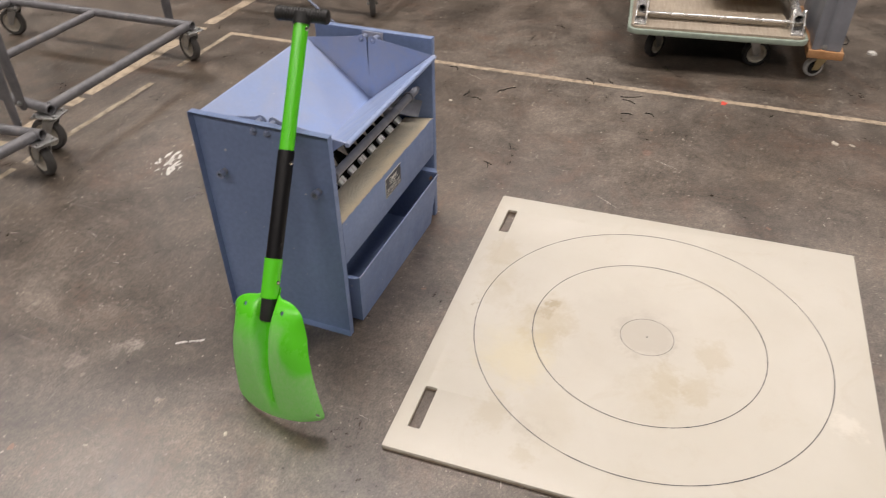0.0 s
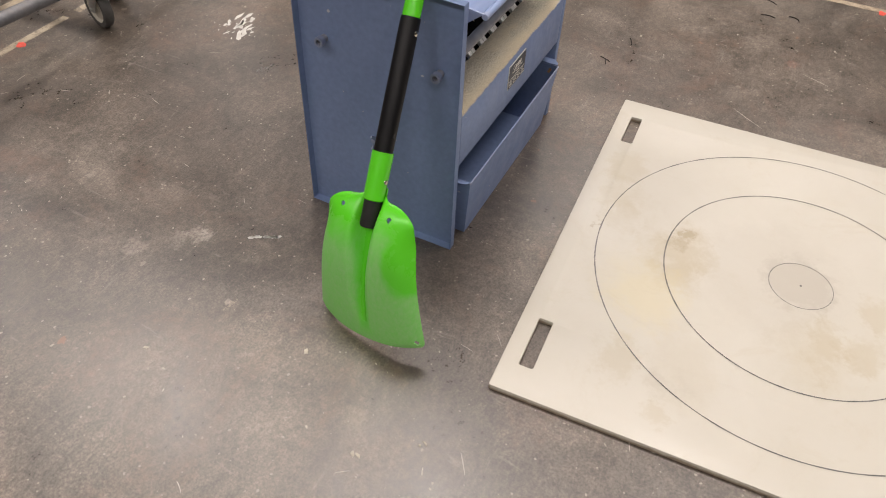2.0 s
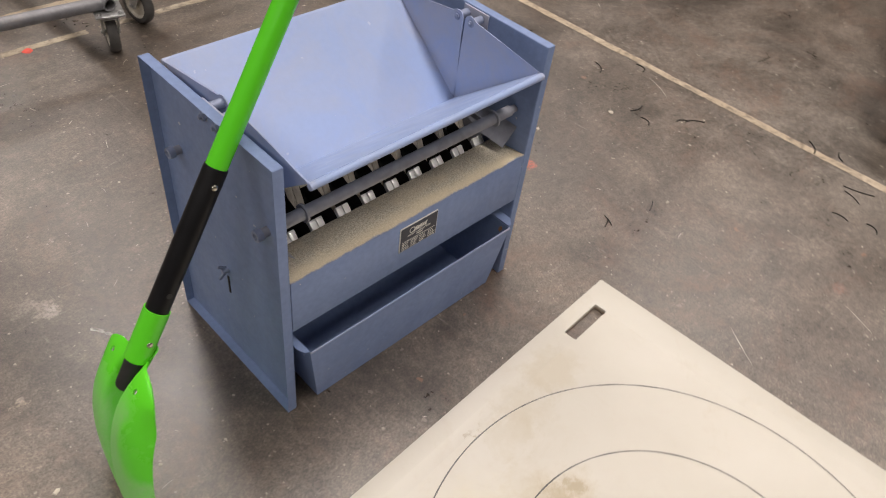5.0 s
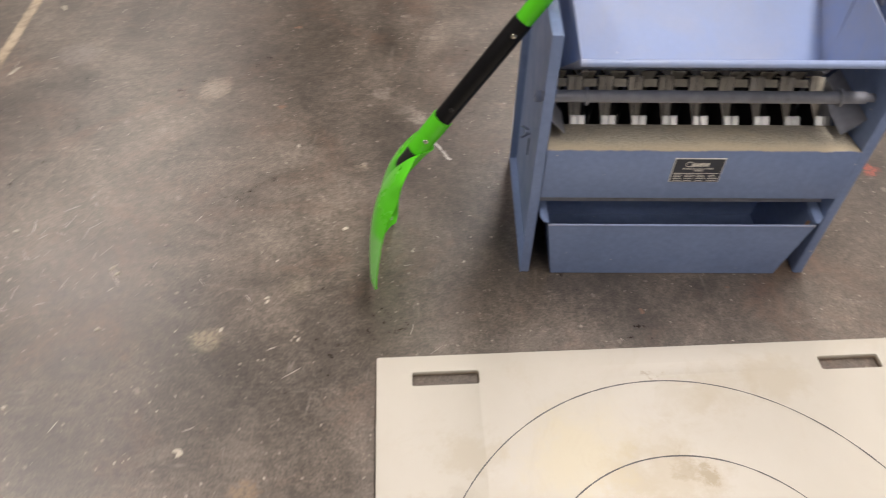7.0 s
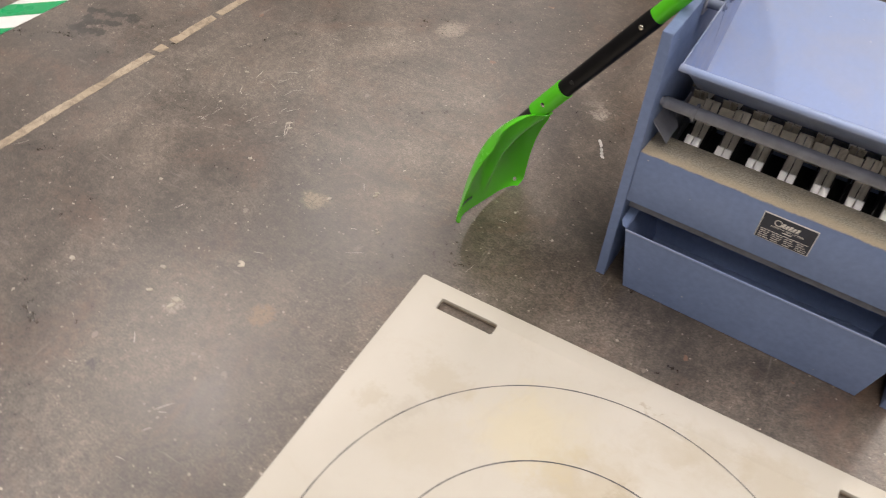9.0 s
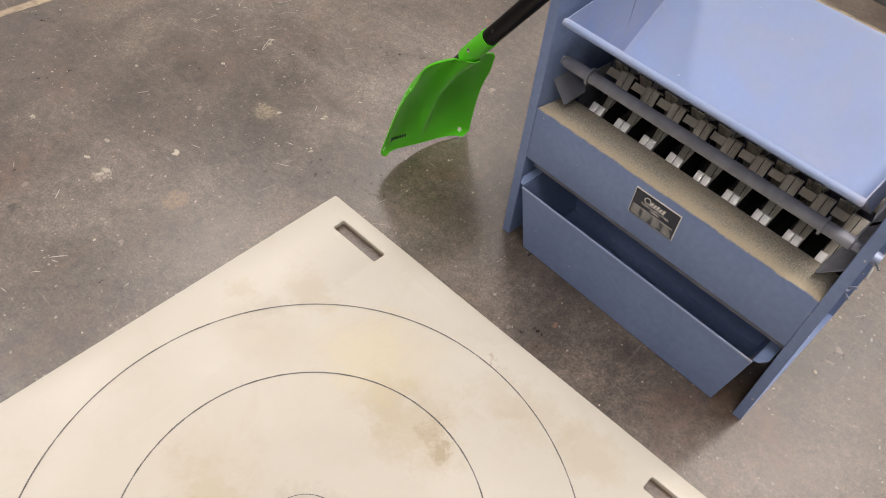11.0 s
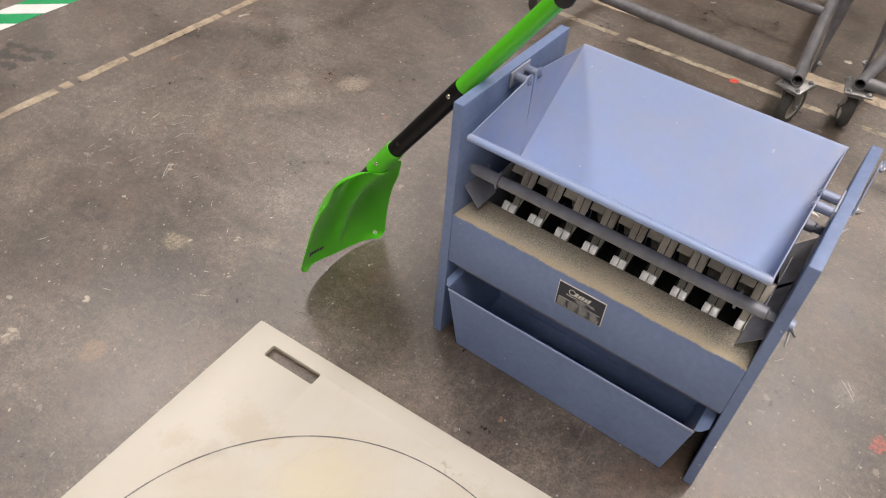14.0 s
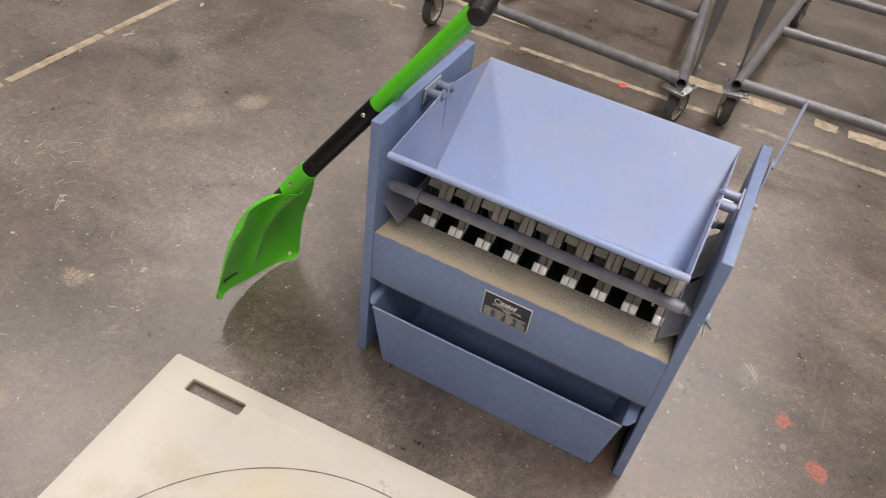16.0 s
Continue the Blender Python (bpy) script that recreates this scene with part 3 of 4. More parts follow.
rng = random.Random(11)
bm = bmesh.new()
for _ in range(1700):
    x, y = rng.uniform(-2.0, 2.6), rng.uniform(-1.6, 2.2)
    fleck(bm, x, y, 0.0008 + 0.0028 * rng.random() ** 4, rng, 0.0008, rng.uniform(1, 2.2), rng.uniform(0, 3.1))
for x, y, r, l, a in ((0.594, 0.190, 0.0045, 1.3, 0.4), (-0.564, -0.140, 0.004, 1.5, 1.0), (-1.207, 0.941, 0.007, 3.2, 2.2), (-1.236, 0.648, 0.0055, 5.5, 1.2),
                      (1.02, 0.30, 0.007, 1.2, 0.3), (0.38, 1.75, 0.012, 1.3, 0.2), (1.05, -0.10, 0.004, 1.5, 0.2), (1.25, -0.62, 0.004, 2.5, 0.4),
                      (1.396, -1.097, 0.011, 1.5, 0.3), (1.403, -1.147, 0.009, 1.6, 1.2), (1.255, 0.228, 0.008, 1.3, 0.5), (0.777, -0.791, 0.004, 1.5, 0),
                      (-0.792, -0.008, 0.005, 1.8, 0.9), (-0.628, -0.517, 0.009, 1.4, 0.4), (-0.623, -0.533, 0.006, 1.6, 1.4), (-0.706, -0.474, 0.005, 1.6, 0.2),
                      (-0.685, -0.528, 0.004, 1.8, 0.6), (-0.591, -0.379, 0.005, 2, 0.3), (-0.87, -0.558, 0.006, 1.3, 0), (-0.791, -0.139, 0.004, 1.3, 0),
                      (-0.49, -0.067, 0.004, 2, 0.5), (0.61, 0.986, 0.004, 1.5, 0.3), (-0.295, 1.604, 0.006, 1.4, 0.2), (-0.073, 1.438, 0.004, 1.4, 1.2),
                      (-0.12, 1.843, 0.009, 1.4, 0.2), (-0.794, -0.141, 0.004, 1.5, 0.3), (-0.807, 0.004, 0.004, 2.5, 0.9), (-0.426, -0.156, 0.003, 1.3, 0),
                      (-0.902, -0.302, 0.004, 1.5, 0.2), (-0.489, -0.076, 0.0035, 2.2, 1.1), (-0.42, -0.162, 0.003, 2.2, 1.1), (-0.585, -0.386, 0.006, 1.8, 1.2),
                      (-0.355, 0.113, 0.005, 1.5, 0.4), (-1.029, 0.101, 0.006, 1.5, 0.3)):
    fleck(bm, x, y, r, rng, 0.0018, l, a)
tagged(new("floor_debris", mesh_of("floor_debris", bm, CHIPS)), "scattered pale grit and paint chips on the concrete floor", "debris", kind="stuff")

# short pale scratches, alone and in clusters
bm = bmesh.new()
LONG = ((0.812, -0.416, -2.19, 0.098), (0.706, 0.408, -0.75, 0.053), (0.718, 0.413, -1.08, 0.034), (-0.812, 0.006, -1.04, 0.056),
        (-1.244, 0.627, 1.41, 0.063), (-0.488, -0.885, -0.45, 0.039), (-0.783, -0.035, 1.93, 0.048), (-0.472, -0.184, 0.49, 0.015),
        (1.508, 0.269, -1.85, 0.109), (1.077, -0.554, -1.93, 0.08))
for i in range(420 + len(LONG)):
    if i < 60:
        x, y = rng.gauss(-0.98, 0.10), rng.gauss(0.03, 0.09)
    else:
        x, y = rng.uniform(-1.9, 2.2), rng.uniform(-1.3, 2.0)
    a, length, w = rng.gauss(1.0, 0.7), 0.006 + 0.034 * rng.random() ** 2.5, rng.uniform(0.0004, 0.0010)
    if i >= 420:
        x, y, a, length = LONG[i - 420]
        w = 0.0009
    bend, row = rng.uniform(-0.5, 0.5), None
    for j in range(5):
        s = w * math.sin(math.pi * (0.12 + 0.19 * j))
        pair = (bm.verts.new((x - s * math.sin(a), y + s * math.cos(a), 0.0005)), bm.verts.new((x + s * math.sin(a), y - s * math.cos(a), 0.0005)))
        if row:
            bm.faces.new((row[0], row[1], pair[1], pair[0]))
        row = pair
        x, y, a = x + length / 4 * math.cos(a), y + length / 4 * math.sin(a), a + bend / 4
tagged(new("floor_scratches", mesh_of("floor_scratches", bm, SCRATCH)), "short pale scratches in the concrete floor", "scratches", kind="stuff")

bm = bmesh.new()
for _ in range(70):
    a, q = rng.uniform(0, 6.28), abs(rng.gauss(0, 0.045))
    fleck(bm, 0.512 + q * math.cos(a), 0.925 + q * math.sin(a) * 1.2, 0.0010 + 0.007 * rng.random() ** 3, rng, 0.0006, rng.uniform(1, 4.5), 0.1 + rng.uniform(-0.5, 0.5))
tagged(new("paint_splatter", mesh_of("paint_splatter", bm, PAINT_WHITE)), "dried white paint splatter on the floor", "paint splatter", kind="structure")
bm = bmesh.new()
for _ in range(26):
    u = rng.uniform(-0.045, 0.002)
    fleck(bm, -0.142 + u * 0.55, 0.330 - u, 0.0012 + 0.004 * rng.random() ** 2, rng, 0.0006, rng.uniform(1, 2.6), 2.1 + rng.uniform(-0.5, 0.5))
tagged(new("paint_splatter", mesh_of("paint_splatter", bm, PAINT_WHITE)), "small streak of dried white paint on the floor", "paint splatter", kind="structure")
for x, y, r in ((1.579, -0.724, 0.016), (0.132, 1.371, 0.016)):
    bm = bmesh.new()
    fleck(bm, x, y, r, rng, 0.0014, 1.0, 0.3)
    tagged(new("red_mark", mesh_of("red_mark", bm, RED_PAINT)), "red paint dot on the floor line", "floor mark", kind="structure")
bm = bmesh.new()
for i in range(5):
    fleck(bm, 2.26 + rng.uniform(-0.016, 0.016), -1.25 + rng.uniform(-0.012, 0.012), 0.011, rng, 0.004 + 0.004 * i / 4, 1.5, rng.uniform(0, 3))
tagged(new("paper_scrap", mesh_of("paper_scrap", bm, PAINT_WHITE)), "crumpled white paper scrap on the floor", "scrap")


def wire(points, r, name, label):
    bm = bmesh.new()
    for p, q in zip(points, points[1:]):
        rod(p, q, r, 0.0002, 8, bm)
    return tagged(new(name, mesh_of(name, bm, BLACK_GRIP)), label, "wire scrap", "wire scraps on the floor")


def curl(x, y, size, turn, bend, n=9):
    out, a = [], turn
    for i in range(n):
        out.append((x, y, 0.0016))
        x, y, a = x + size / n * math.cos(a), y + size / n * math.sin(a), a + bend / n
    return out


for x, y, s, a, b in ((0.985, -0.09, 0.045, 0.2, 0.5), (1.44, 0.03, 0.07, 1.9, 1.4), (1.50, -0.36, 0.09, -1.4, 0.5), (1.46, -0.42, 0.06, 0.8, 0.9), (1.38, -0.50, 0.05, 0.2, 2.2), (1.52, 0.30, 0.06, 0.1, 2.5),
                      (0.865, -0.064, 0.04, 0.9, 0.6), (1.572, -0.242, 0.07, 0.2, 1.2), (1.608, -0.311, 0.05, 1.2, -1.5), (1.307, 0.196, 0.06, -0.5, 1.0),
                      (1.293, 0.123, 0.05, 0.4, 2.2), (1.374, 0.083, 0.05, 0.2, -2), (1.367, -0.43, 0.05, 1.0, 1.5), (0.848, -0.057, 0.035, 0.3, 0.2),
                      (1.402, 0.377, 0.07, 0.3, 1.5)):
    wire(curl(x, y, s, a, b), 0.0013, "wire_scrap", "short bent black wire scrap on the floor")
wire([(2.36 + 0.05 * math.cos(i * 0.9) * (1 + 0.03 * i), -1.16 + 0.03 * math.sin(i * 0.9) + 0.004 * i, 0.002 + 0.001 * i) for i in range(22)], 0.0022, "wire_scrap", "tangled black wire on the floor")

# ---- ceiling lamps ----
first = None
for lx in LAMP_X:
    for ly in LAMP_Y:
        if first is None:
            first = thing("ceiling_light", "plain white rectangular hall lamp hung under the roof", "ceiling light", "hall lamps", pose(lx, ly, LAMP_Z))
            part("housing", box(-0.34, 0.34, -0.62, 0.62, 0.012, 0.09, 0.01), LAMP_BODY, first)
            part("stem", rod((0, 0, 0.09), (0, 0, FH - LAMP_Z), 0.012), LAMP_BODY, first)
        else:
            copy_thing(first, pose(lx, ly, LAMP_Z))

# ---- mixing board ----
SIDE, THICK = 0.966, 0.0127
board = thing("mixing_board", "worn off-white plastic board with scribed circles lying on the floor", "board",
              m=Matrix.Translation((-0.273, -0.208, 0.0)) @ pose(0, 0, 0.0004, 0, 0, 2.85))


def slotted_board():
    own = bmesh.new()
    xs = [0, 0.062, 0.179, SIDE - 0.179, SIDE - 0.069, SIDE]
    ys = [-SIDE, -0.060, -0.033, 0]
    grid = [[own.verts.new((x, y, 0)) for y in ys] for x in xs]
    for i in range(5):
        for j in range(3):
            if j == 1 and i in (1, 3):
                continue
            own.faces.new((grid[i][j], grid[i + 1][j], grid[i + 1][j + 1], grid[i][j + 1]))
    out = bmesh.ops.extrude_face_region(own, geom=list(own.faces))
    bmesh.ops.translate(own, vec=(0, 0, THICK), verts=[g for g in out["geom"] if isinstance(g, bmesh.types.BMVert)])
    bmesh.ops.recalc_face_normals(own, faces=own.faces)
    edges = [e for e in own.edges if len(e.link_faces) == 2 and e.calc_face_angle(0) > 1.0]
    upright = [e for e in edges if abs((e.verts[0].co - e.verts[1].co).z) > 0.005]
    bmesh.ops.bevel(own, geom=upright, offset=0.004, segments=3, affect="EDGES", profile=0.5)
    edges = [e for e in own.edges if len(e.link_faces) == 2 and e.calc_face_angle(0) > 1.0]
    bmesh.ops.bevel(own, geom=edges, offset=0.0011, segments=2, affect="EDGES", profile=0.5)
    return own


part("panel", slotted_board(), BOARD, board)


def scribed(r, w, seed):
    """A hand-drawn circle: its width wavers."""
    g, n = random.Random(seed), 160
    own = bmesh.new()
    wob = [g.uniform(0.75, 1.25) for _ in range(n)]
    inner, outer = [], []
    for i in range(n):
        a = 2 * math.pi * i / n
        h = w * wob[i] / 2
        for rr, keep in ((r - h, inner), (r + h, outer)):
            keep.append(own.verts.new((CX + rr * math.cos(a), CY + rr * math.sin(a), THICK + 0.0005)))
    for i in range(n):
        j = (i + 1) % n
        own.faces.new((inner[i], outer[i], outer[j], inner[j]))
    return own


CX, CY = 0.482, -0.477
part("circle_mark", scribed(0.407, 0.0023, 1), GRAPHITE, board, "wide scribed dark circle")
part("circle_mark", scribed(0.268, 0.0023, 2), GRAPHITE, board, "middle scribed dark circle")
part("circle_mark", scribed(0.0615, 0.0013, 3), GRAPHITE, board, "small faint scribed circle")
part("centre_mark", lathe((CX, CY, THICK), (CX, CY, THICK + 0.0006), [(0, 0.0022), (1, 0.0022), (1, 0)], 12), GRAPHITE, board)

# ---- sample splitter ----
# x runs from one side panel to the other, y from front to back
W, D, H, FL = 0.554, 0.333, 0.537, 0.016
splitter = thing("sample_splitter", "blue-grey enamelled steel riffle sample splitter standing on the floor", "sample splitter")


def side_panel(outer, inner):
    """A pan-shaped side: flat inside, its edges turned outwards."""
    own = box(min(outer, inner), max(outer, inner), 0, D, 0, H)
    s = 1 if inner > outer else -1
    face = min(own.faces, key=lambda f: s * f.calc_center_median().x)
    bmesh.ops.inset_region(own, faces=[face], thickness=0.0035)
    bmesh.ops.translate(own, vec=(s * (abs(inner - outer) - 0.003), 0, 0), verts=list(face.verts))
    hard = [e for e in own.edges if all(min(abs(v.co.y), abs(v.co.y - D)) < 1e-5 or min(abs(v.co.z), abs(v.co.z - H)) < 1e-5 for v in e.verts)]
    bmesh.ops.bevel(own, geom=hard, offset=0.0022, segments=3, affect="EDGES", profile=0.5)
    return own


part("side_panel", side_panel(-0.004, FL - 0.001), BLUE, splitter)
part("side_panel", side_panel(W + 0.002, W - FL), BLUE, splitter)
XI, XO = FL, W - FL
Z_SHELF, Z_SKIRT = 0.318, 0.208


def flip(bm):
    """The same part at the back: mirrored about the middle of the depth."""
    for v in bm.verts:
        v.co.y = D - v.co.y
    return bm


for back in (False, True):
    side = flip if back else (lambda bm: bm)
    part("rear_panel" if back else "front_panel", side(box(XI, XO, 0.0005, 0.0035, Z_SKIRT, Z_SHELF - 0.001, 0.0008)), BLUE, splitter)
    part("shelf", side(prism([(XI, 0.0005, Z_SHELF), (XO, 0.0005, Z_SHELF), (XO, 0.0825, 0.3065), (XI, 0.0825, 0.3065)], (0, 0, -0.002), bevel=0.0007)),
         SHELF, splitter, "sloping shelf under a layer of tan dust")
    part("chute_wall", side(prism([(XI, 0.0825, 0.303), (XO, 0.0825, 0.303), (XO, 0.030, 0.170), (XI, 0.030, 0.170)], (0, 0.002, 0))), BLUE_ROD, splitter)
    # guard flaps at both ends of the shelf
    for x0, x1 in ((XI - 0.001, 0.046), (XO - 0.001, W - 0.046)):
        flap = [(x0, 0.030, 0.362), (x1, 0.031, 0.328), (x1, 0.086, 0.328), (x0, 0.108, 0.362)]
        if x0 > x1:
            flap[3:] = [(x1 + 0.35 * (x0 - x1), 0.160, 0.342), (x0, 0.162, 0.366)]
        part("guard_flap", side(prism(flap, (0, 0.0004, 0.0016))), BLUE_ROD, splitter, "bent grey-blue guard flap")
    # pan
    pan_y = lambda z: -0.003 - 0.095 * z
    ZT, XB0, XB1, XT0, XT1 = 0.158, 0.057, 0.497, 0.034, 0.517
    own = bmesh.new()
    V = own.verts.new
    fb0, fb1, ft0, ft1 = V((XB0, pan_y(0), 0.002)), V((XB1, pan_y(0), 0.002)), V((XT0, pan_y(ZT), ZT)), V((XT1, pan_y(ZT), ZT))
    bb0, bb1, bt0, bt1 = V((XB0, 0.157, 0.002)), V((XB1, 0.157, 0.002)), V((XT0, 0.163, ZT)), V((XT1, 0.163, ZT))
    for f in ((fb0, fb1, ft1, ft0), (bb0, bb1, bt1, bt0), (fb0, fb1, bb1, bb0), (fb0, bb0, bt0, ft0), (fb1, bb1, bt1, ft1)):
        own.faces.new(f)
    shell(own, 0.0016)
    pan = part("rear_pan" if back else "front_pan", side(own), BLUE, splitter, "open sheet-steel catch pan")
    for xa, xb in ((XT0, 0.0195), (XT1, W - 0.0195)):
        s = 1 if xb > xa else -1
        lip = [(xa, pan_y(ZT) + 0.002, ZT + 0.001), (xa + s * 0.008, pan_y(ZT) + 0.004, ZT + 0.0015), (xb, pan_y(ZT) + 0.016, ZT + 0.004), (xb, 0.15, ZT + 0.004), (xa, 0.15, ZT + 0.001)]
        part("lip", side(prism(lip, (0, 0, 0.0022), bevel=0.0008)), BLUE, pan)
    part("rim", side(box(XT0, XT1, pan_y(ZT) - 0.0012, pan_y(ZT) + 0.0014, ZT - 0.003, ZT + 0.0012, 0.0006)), BLUE_DUSTY_LIT, pan, "bare worn top edge")
    # cross rod with collars and hollow ends
    ry = 0.055 if back else 0.044
    rod_part = part("cross_rod", side(rod((XI + 0.004, ry, 0.396), (XO - 0.012, ry, 0.396), 0.0100, 0.002)), BLUE_ROD, splitter, "dull grey steel cross rod")
    for x in (0.071, W - 0.074):
        part("collar", side(lathe((x, ry, 0.396), (x + 0.004, ry, 0.396), [(0, 0.0097), (0, 0.0148), (1, 0.0148), (1, 0.0097)], 24, close=True)), BLUE_ROD, rod_part)
    for x, xi, s in ((-0.0065, XI + 0.005, -1), (W + 0.0060, XO - 0.013, 1)):
        part("threaded_end", side(pipe((x, ry, 0.396), (xi, ry, 0.396), 0.0072, 0.002)), BLUE_ROD, rod_part)
        bm = lathe((x + s * 0.003, ry, 0.396), (x - s * 0.007, ry, 0.396), [(0, 0.0055), (0, 0.0092), (1, 0.0098), (1, 0.0055)], 24, close=True)
        part("end_collar", side(bm), BOLT, rod_part)
        if s < 0:
            continue
        bm = rod((x, ry - 0.008, 0.397), (x + s * 0.004, ry - 0.030, 0.384), 0.0016, 0.0003, 8)
        rod((x, ry - 0.008, 0.397), (x + s * 0.009, ry - 0.024, 0.402), 0.0016, 0.0003, 8, bm)
        part("cotter_pin", side(bm), ZINC, rod_part)
    # hopper half
    HX0, HX1, YF, ZR, YM, ZB = 0.0415, 0.511, -0.014, 0.506, 0.1640, 0.362
    own = bmesh.new()
    V = own.verts.new
    a0, a1, b0, b1 = V((HX0, YF, ZR)), V((HX1, YF, ZR)), V((HX0, YM + 0.0028, ZB - 0.0022)), V((HX1, YM + 0.0028, ZB - 0.0022))
    own.faces.new((a0, a1, b1, b0))
    for low, rim, x in ((b0, a0, HX0), (b1, a1, HX1)):
        own.faces.new((rim, low, V((x, YM, 0.524)), V((x, YM - 0.003, 0.530)), V((x, YM - 0.010, 0.534)), V((x, YM - 0.018, 0.533)), V((x, YM - 0.026, 0.528))))
    shell(own, 0.0018)
    half = part("hopper_half", side(own), BLUE_DUSTY_LIT, splitter, "sloping half of the split blue hopper")
    part("rim", side(rod((HX0 - 0.001, YF - 0.0032, ZR - 0.0038), (HX1 + 0.001, YF - 0.0032, ZR - 0.0038), 0.0058, 0.001)), BLUE_DUSTY_LIT, half, "rolled worn rim")
    for x0, x1, xb, s in ((XI, HX0, HX0 + 0.001, 1), (XO, HX1, HX1 - 0.001, -1)):
        part("spacer", side(rod((x0, 0.150, 0.521), (x1, 0.150, 0.521), 0.0078)), BOLT, half)
        bm = hexbolt((xb, 0.150, 0.521), (s, 0, 0), 0.0056, 0.0042)
        part("bolt", side(bm), BOLT, half)
        xo = FL - 0.003 if s > 0 else W - FL + 0.003
        part("nut", side(hexbolt((xo, 0.150, 0.512), (-s, 0, 0), 0.0072, 0.0075)), BOLT, half)
    # riffle bars slope up from polished noses; between them open chutes
    PITCH = 0.0536
    for i in range(9):
        x0 = 0.0632 + i * PITCH
        if back:
            x0 = W - x0 - 0.0268
        for k in range(2):
            xa = x0 + 0.0002 + k * 0.0134
            bar = part("riffle_bar", side(prism([(xa, 0.1090, 0.256), (xa, 0.1575, 0.351), (xa, 0.1605, 0.351), (xa, 0.1120, 0.256)], (0.0122, 0, 0), bevel=0.0005)), RIFFLE, splitter,
                       "dusty riffle bar of folded steel")
            part("nose", side(prism([(xa, 0.0814, 0.3065), (xa, 0.0918, 0.3172), (xa, 0.0945, 0.3172), (xa, 0.0965, 0.3115), (xa, 0.0965, 0.250), (xa, 0.0935, 0.250), (xa, 0.0930, 0.3055)], (0.0120, 0, 0), bevel=0.0008)),
                 POLISHED, bar, "bright polished steel nose")
        # cheeks of the open chute beside the bars, near-black to paint in its shade
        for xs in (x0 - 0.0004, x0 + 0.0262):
            part("divider", side(prism([(xs, 0.0845, 0.298), (xs, 0.0945, 0.3075), (xs, 0.1480, 0.330), (xs, 0.1580, 0.346), (xs, 0.1580, 0.240), (xs, 0.0845, 0.240)], (0.0006, 0, 0))), CHUTE_SHADE, splitter, "steel divider coloured near-black for the shade in a chute")
        # dusty upper edge of the chute that falls to the other side, its brightness painted on
        xg = x0 - 0.0268 if not back else x0 + 0.0268
        part("riffle_fin", side(prism([(xg + 0.0015, 0.1515, 0.3345), (xg + 0.0253, 0.1515, 0.3345), (xg + 0.0253, 0.1605, 0.3440), (xg + 0.0015, 0.1605, 0.3440)], (0, 0.0015, 0))), FIN_LIT, splitter, "dusty steel fin coloured bright for the light on it")
    for xe in (0.0355, 0.5178):
        part("riffle_cheek", side(box(xe - 0.001, xe + 0.001, 0.090, 0.162, 0.23, 0.352)), BLUE_ROD, splitter)
for x in (FL - 0.0006, W - FL - 0.0034):
    part("pivot_plate", box(x, x + 0.003, 0.134, 0.193, 0.506, 0.5345, 0.0008), BLUE_DUSTY_LIT, splitter, "pale worn pivot plate")
# black plate under the bars paints the depth of the chutes as shade
part("riffle_floor", prism([(XI, 0.093, 0.235), (XO, 0.093, 0.235), (XO, 0.240, 0.235), (XI, 0.240, 0.235)], (0, 0, -0.002)), BLACK_GRIP, splitter, "plate coloured black for the shade inside the chutes")

# wing nuts that lock the pans, outside both panels
for xf, s in ((0.0135, 1), (W - 0.0135, -1)):
    nut = part("wing_nut", lathe((xf, 0.178, 0.208), (xf - s * 0.0125, 0.178, 0.208), [(0, 0), (0, 0.0065), (1, 0.0045), (1, 0)], 16), BOLT, splitter, "blue-painted wing nut")
    for dz in (-1, 1):
        wing = ((-0.0065, 0.002), (-0.0205, 0.013), (-0.0170, 0.017), (-0.0030, 0.006))
        part("wing", prism([(xf + s * a, 0.1765, 0.208 + dz * h) for a, h in wing], (0, 0.003, 0), bevel=0.0008), BOLT, nut)
    part("slot", box(min(xf - s * 0.003, xf - s * 0.001), max(xf - s * 0.003, xf - s * 0.001), 0.176, 0.181, 0.150, 0.190, 0.0006), BLACK_GRIP, splitter, "narrow dark slot")
part("rust_patch", prism([(0.5130, -0.004, 0.146), (0.5138, -0.001, 0.152), (0.5136, 0.003, 0.149), (0.5128, 0.006, 0.140), (0.5124, 0.001, 0.137)], (-0.0004, 0, 0)), PLANK, splitter, "orange-brown rust spot")

# makers plate: bars stand for the print
plate = part("label_plate", box(0.2315, 0.3170, -0.0012, 0.0006, 0.2495, 0.3035, 0.0004), PLATE_CREAM, splitter, "black label plate with cream border and print")
part("field", box(0.2330, 0.3155, -0.0018, -0.0010, 0.2510, 0.3020), PLATE_BLACK, plate)


def printed(x0, x1, z0, z1, lean=0.0):
    pts = [(x0, -0.0017, z0), (x1, -0.0017, z0), (x1 + lean, -0.0017, z1), (x0 + lean, -0.0017, z1)]
    part("print", prism(pts, (0, -0.0005, 0)), PLATE_CREAM, plate)


part("print", lathe((0.2575, -0.0017, 0.2910), (0.2575, -0.0022, 0.2910), [(0, 0.0048), (0, 0.0062), (1, 0.0062), (1, 0.0048)], 20, close=True), PLATE_CREAM, plate)
for i in range(5):
    printed(0.2628 + i * 0.0056, 0.2670 + i * 0.0056, 0.2872, 0.2945 - 0.0012 * (i % 2), 0.0024)
printed(0.2600, 0.2900, 0.2855, 0.2862)


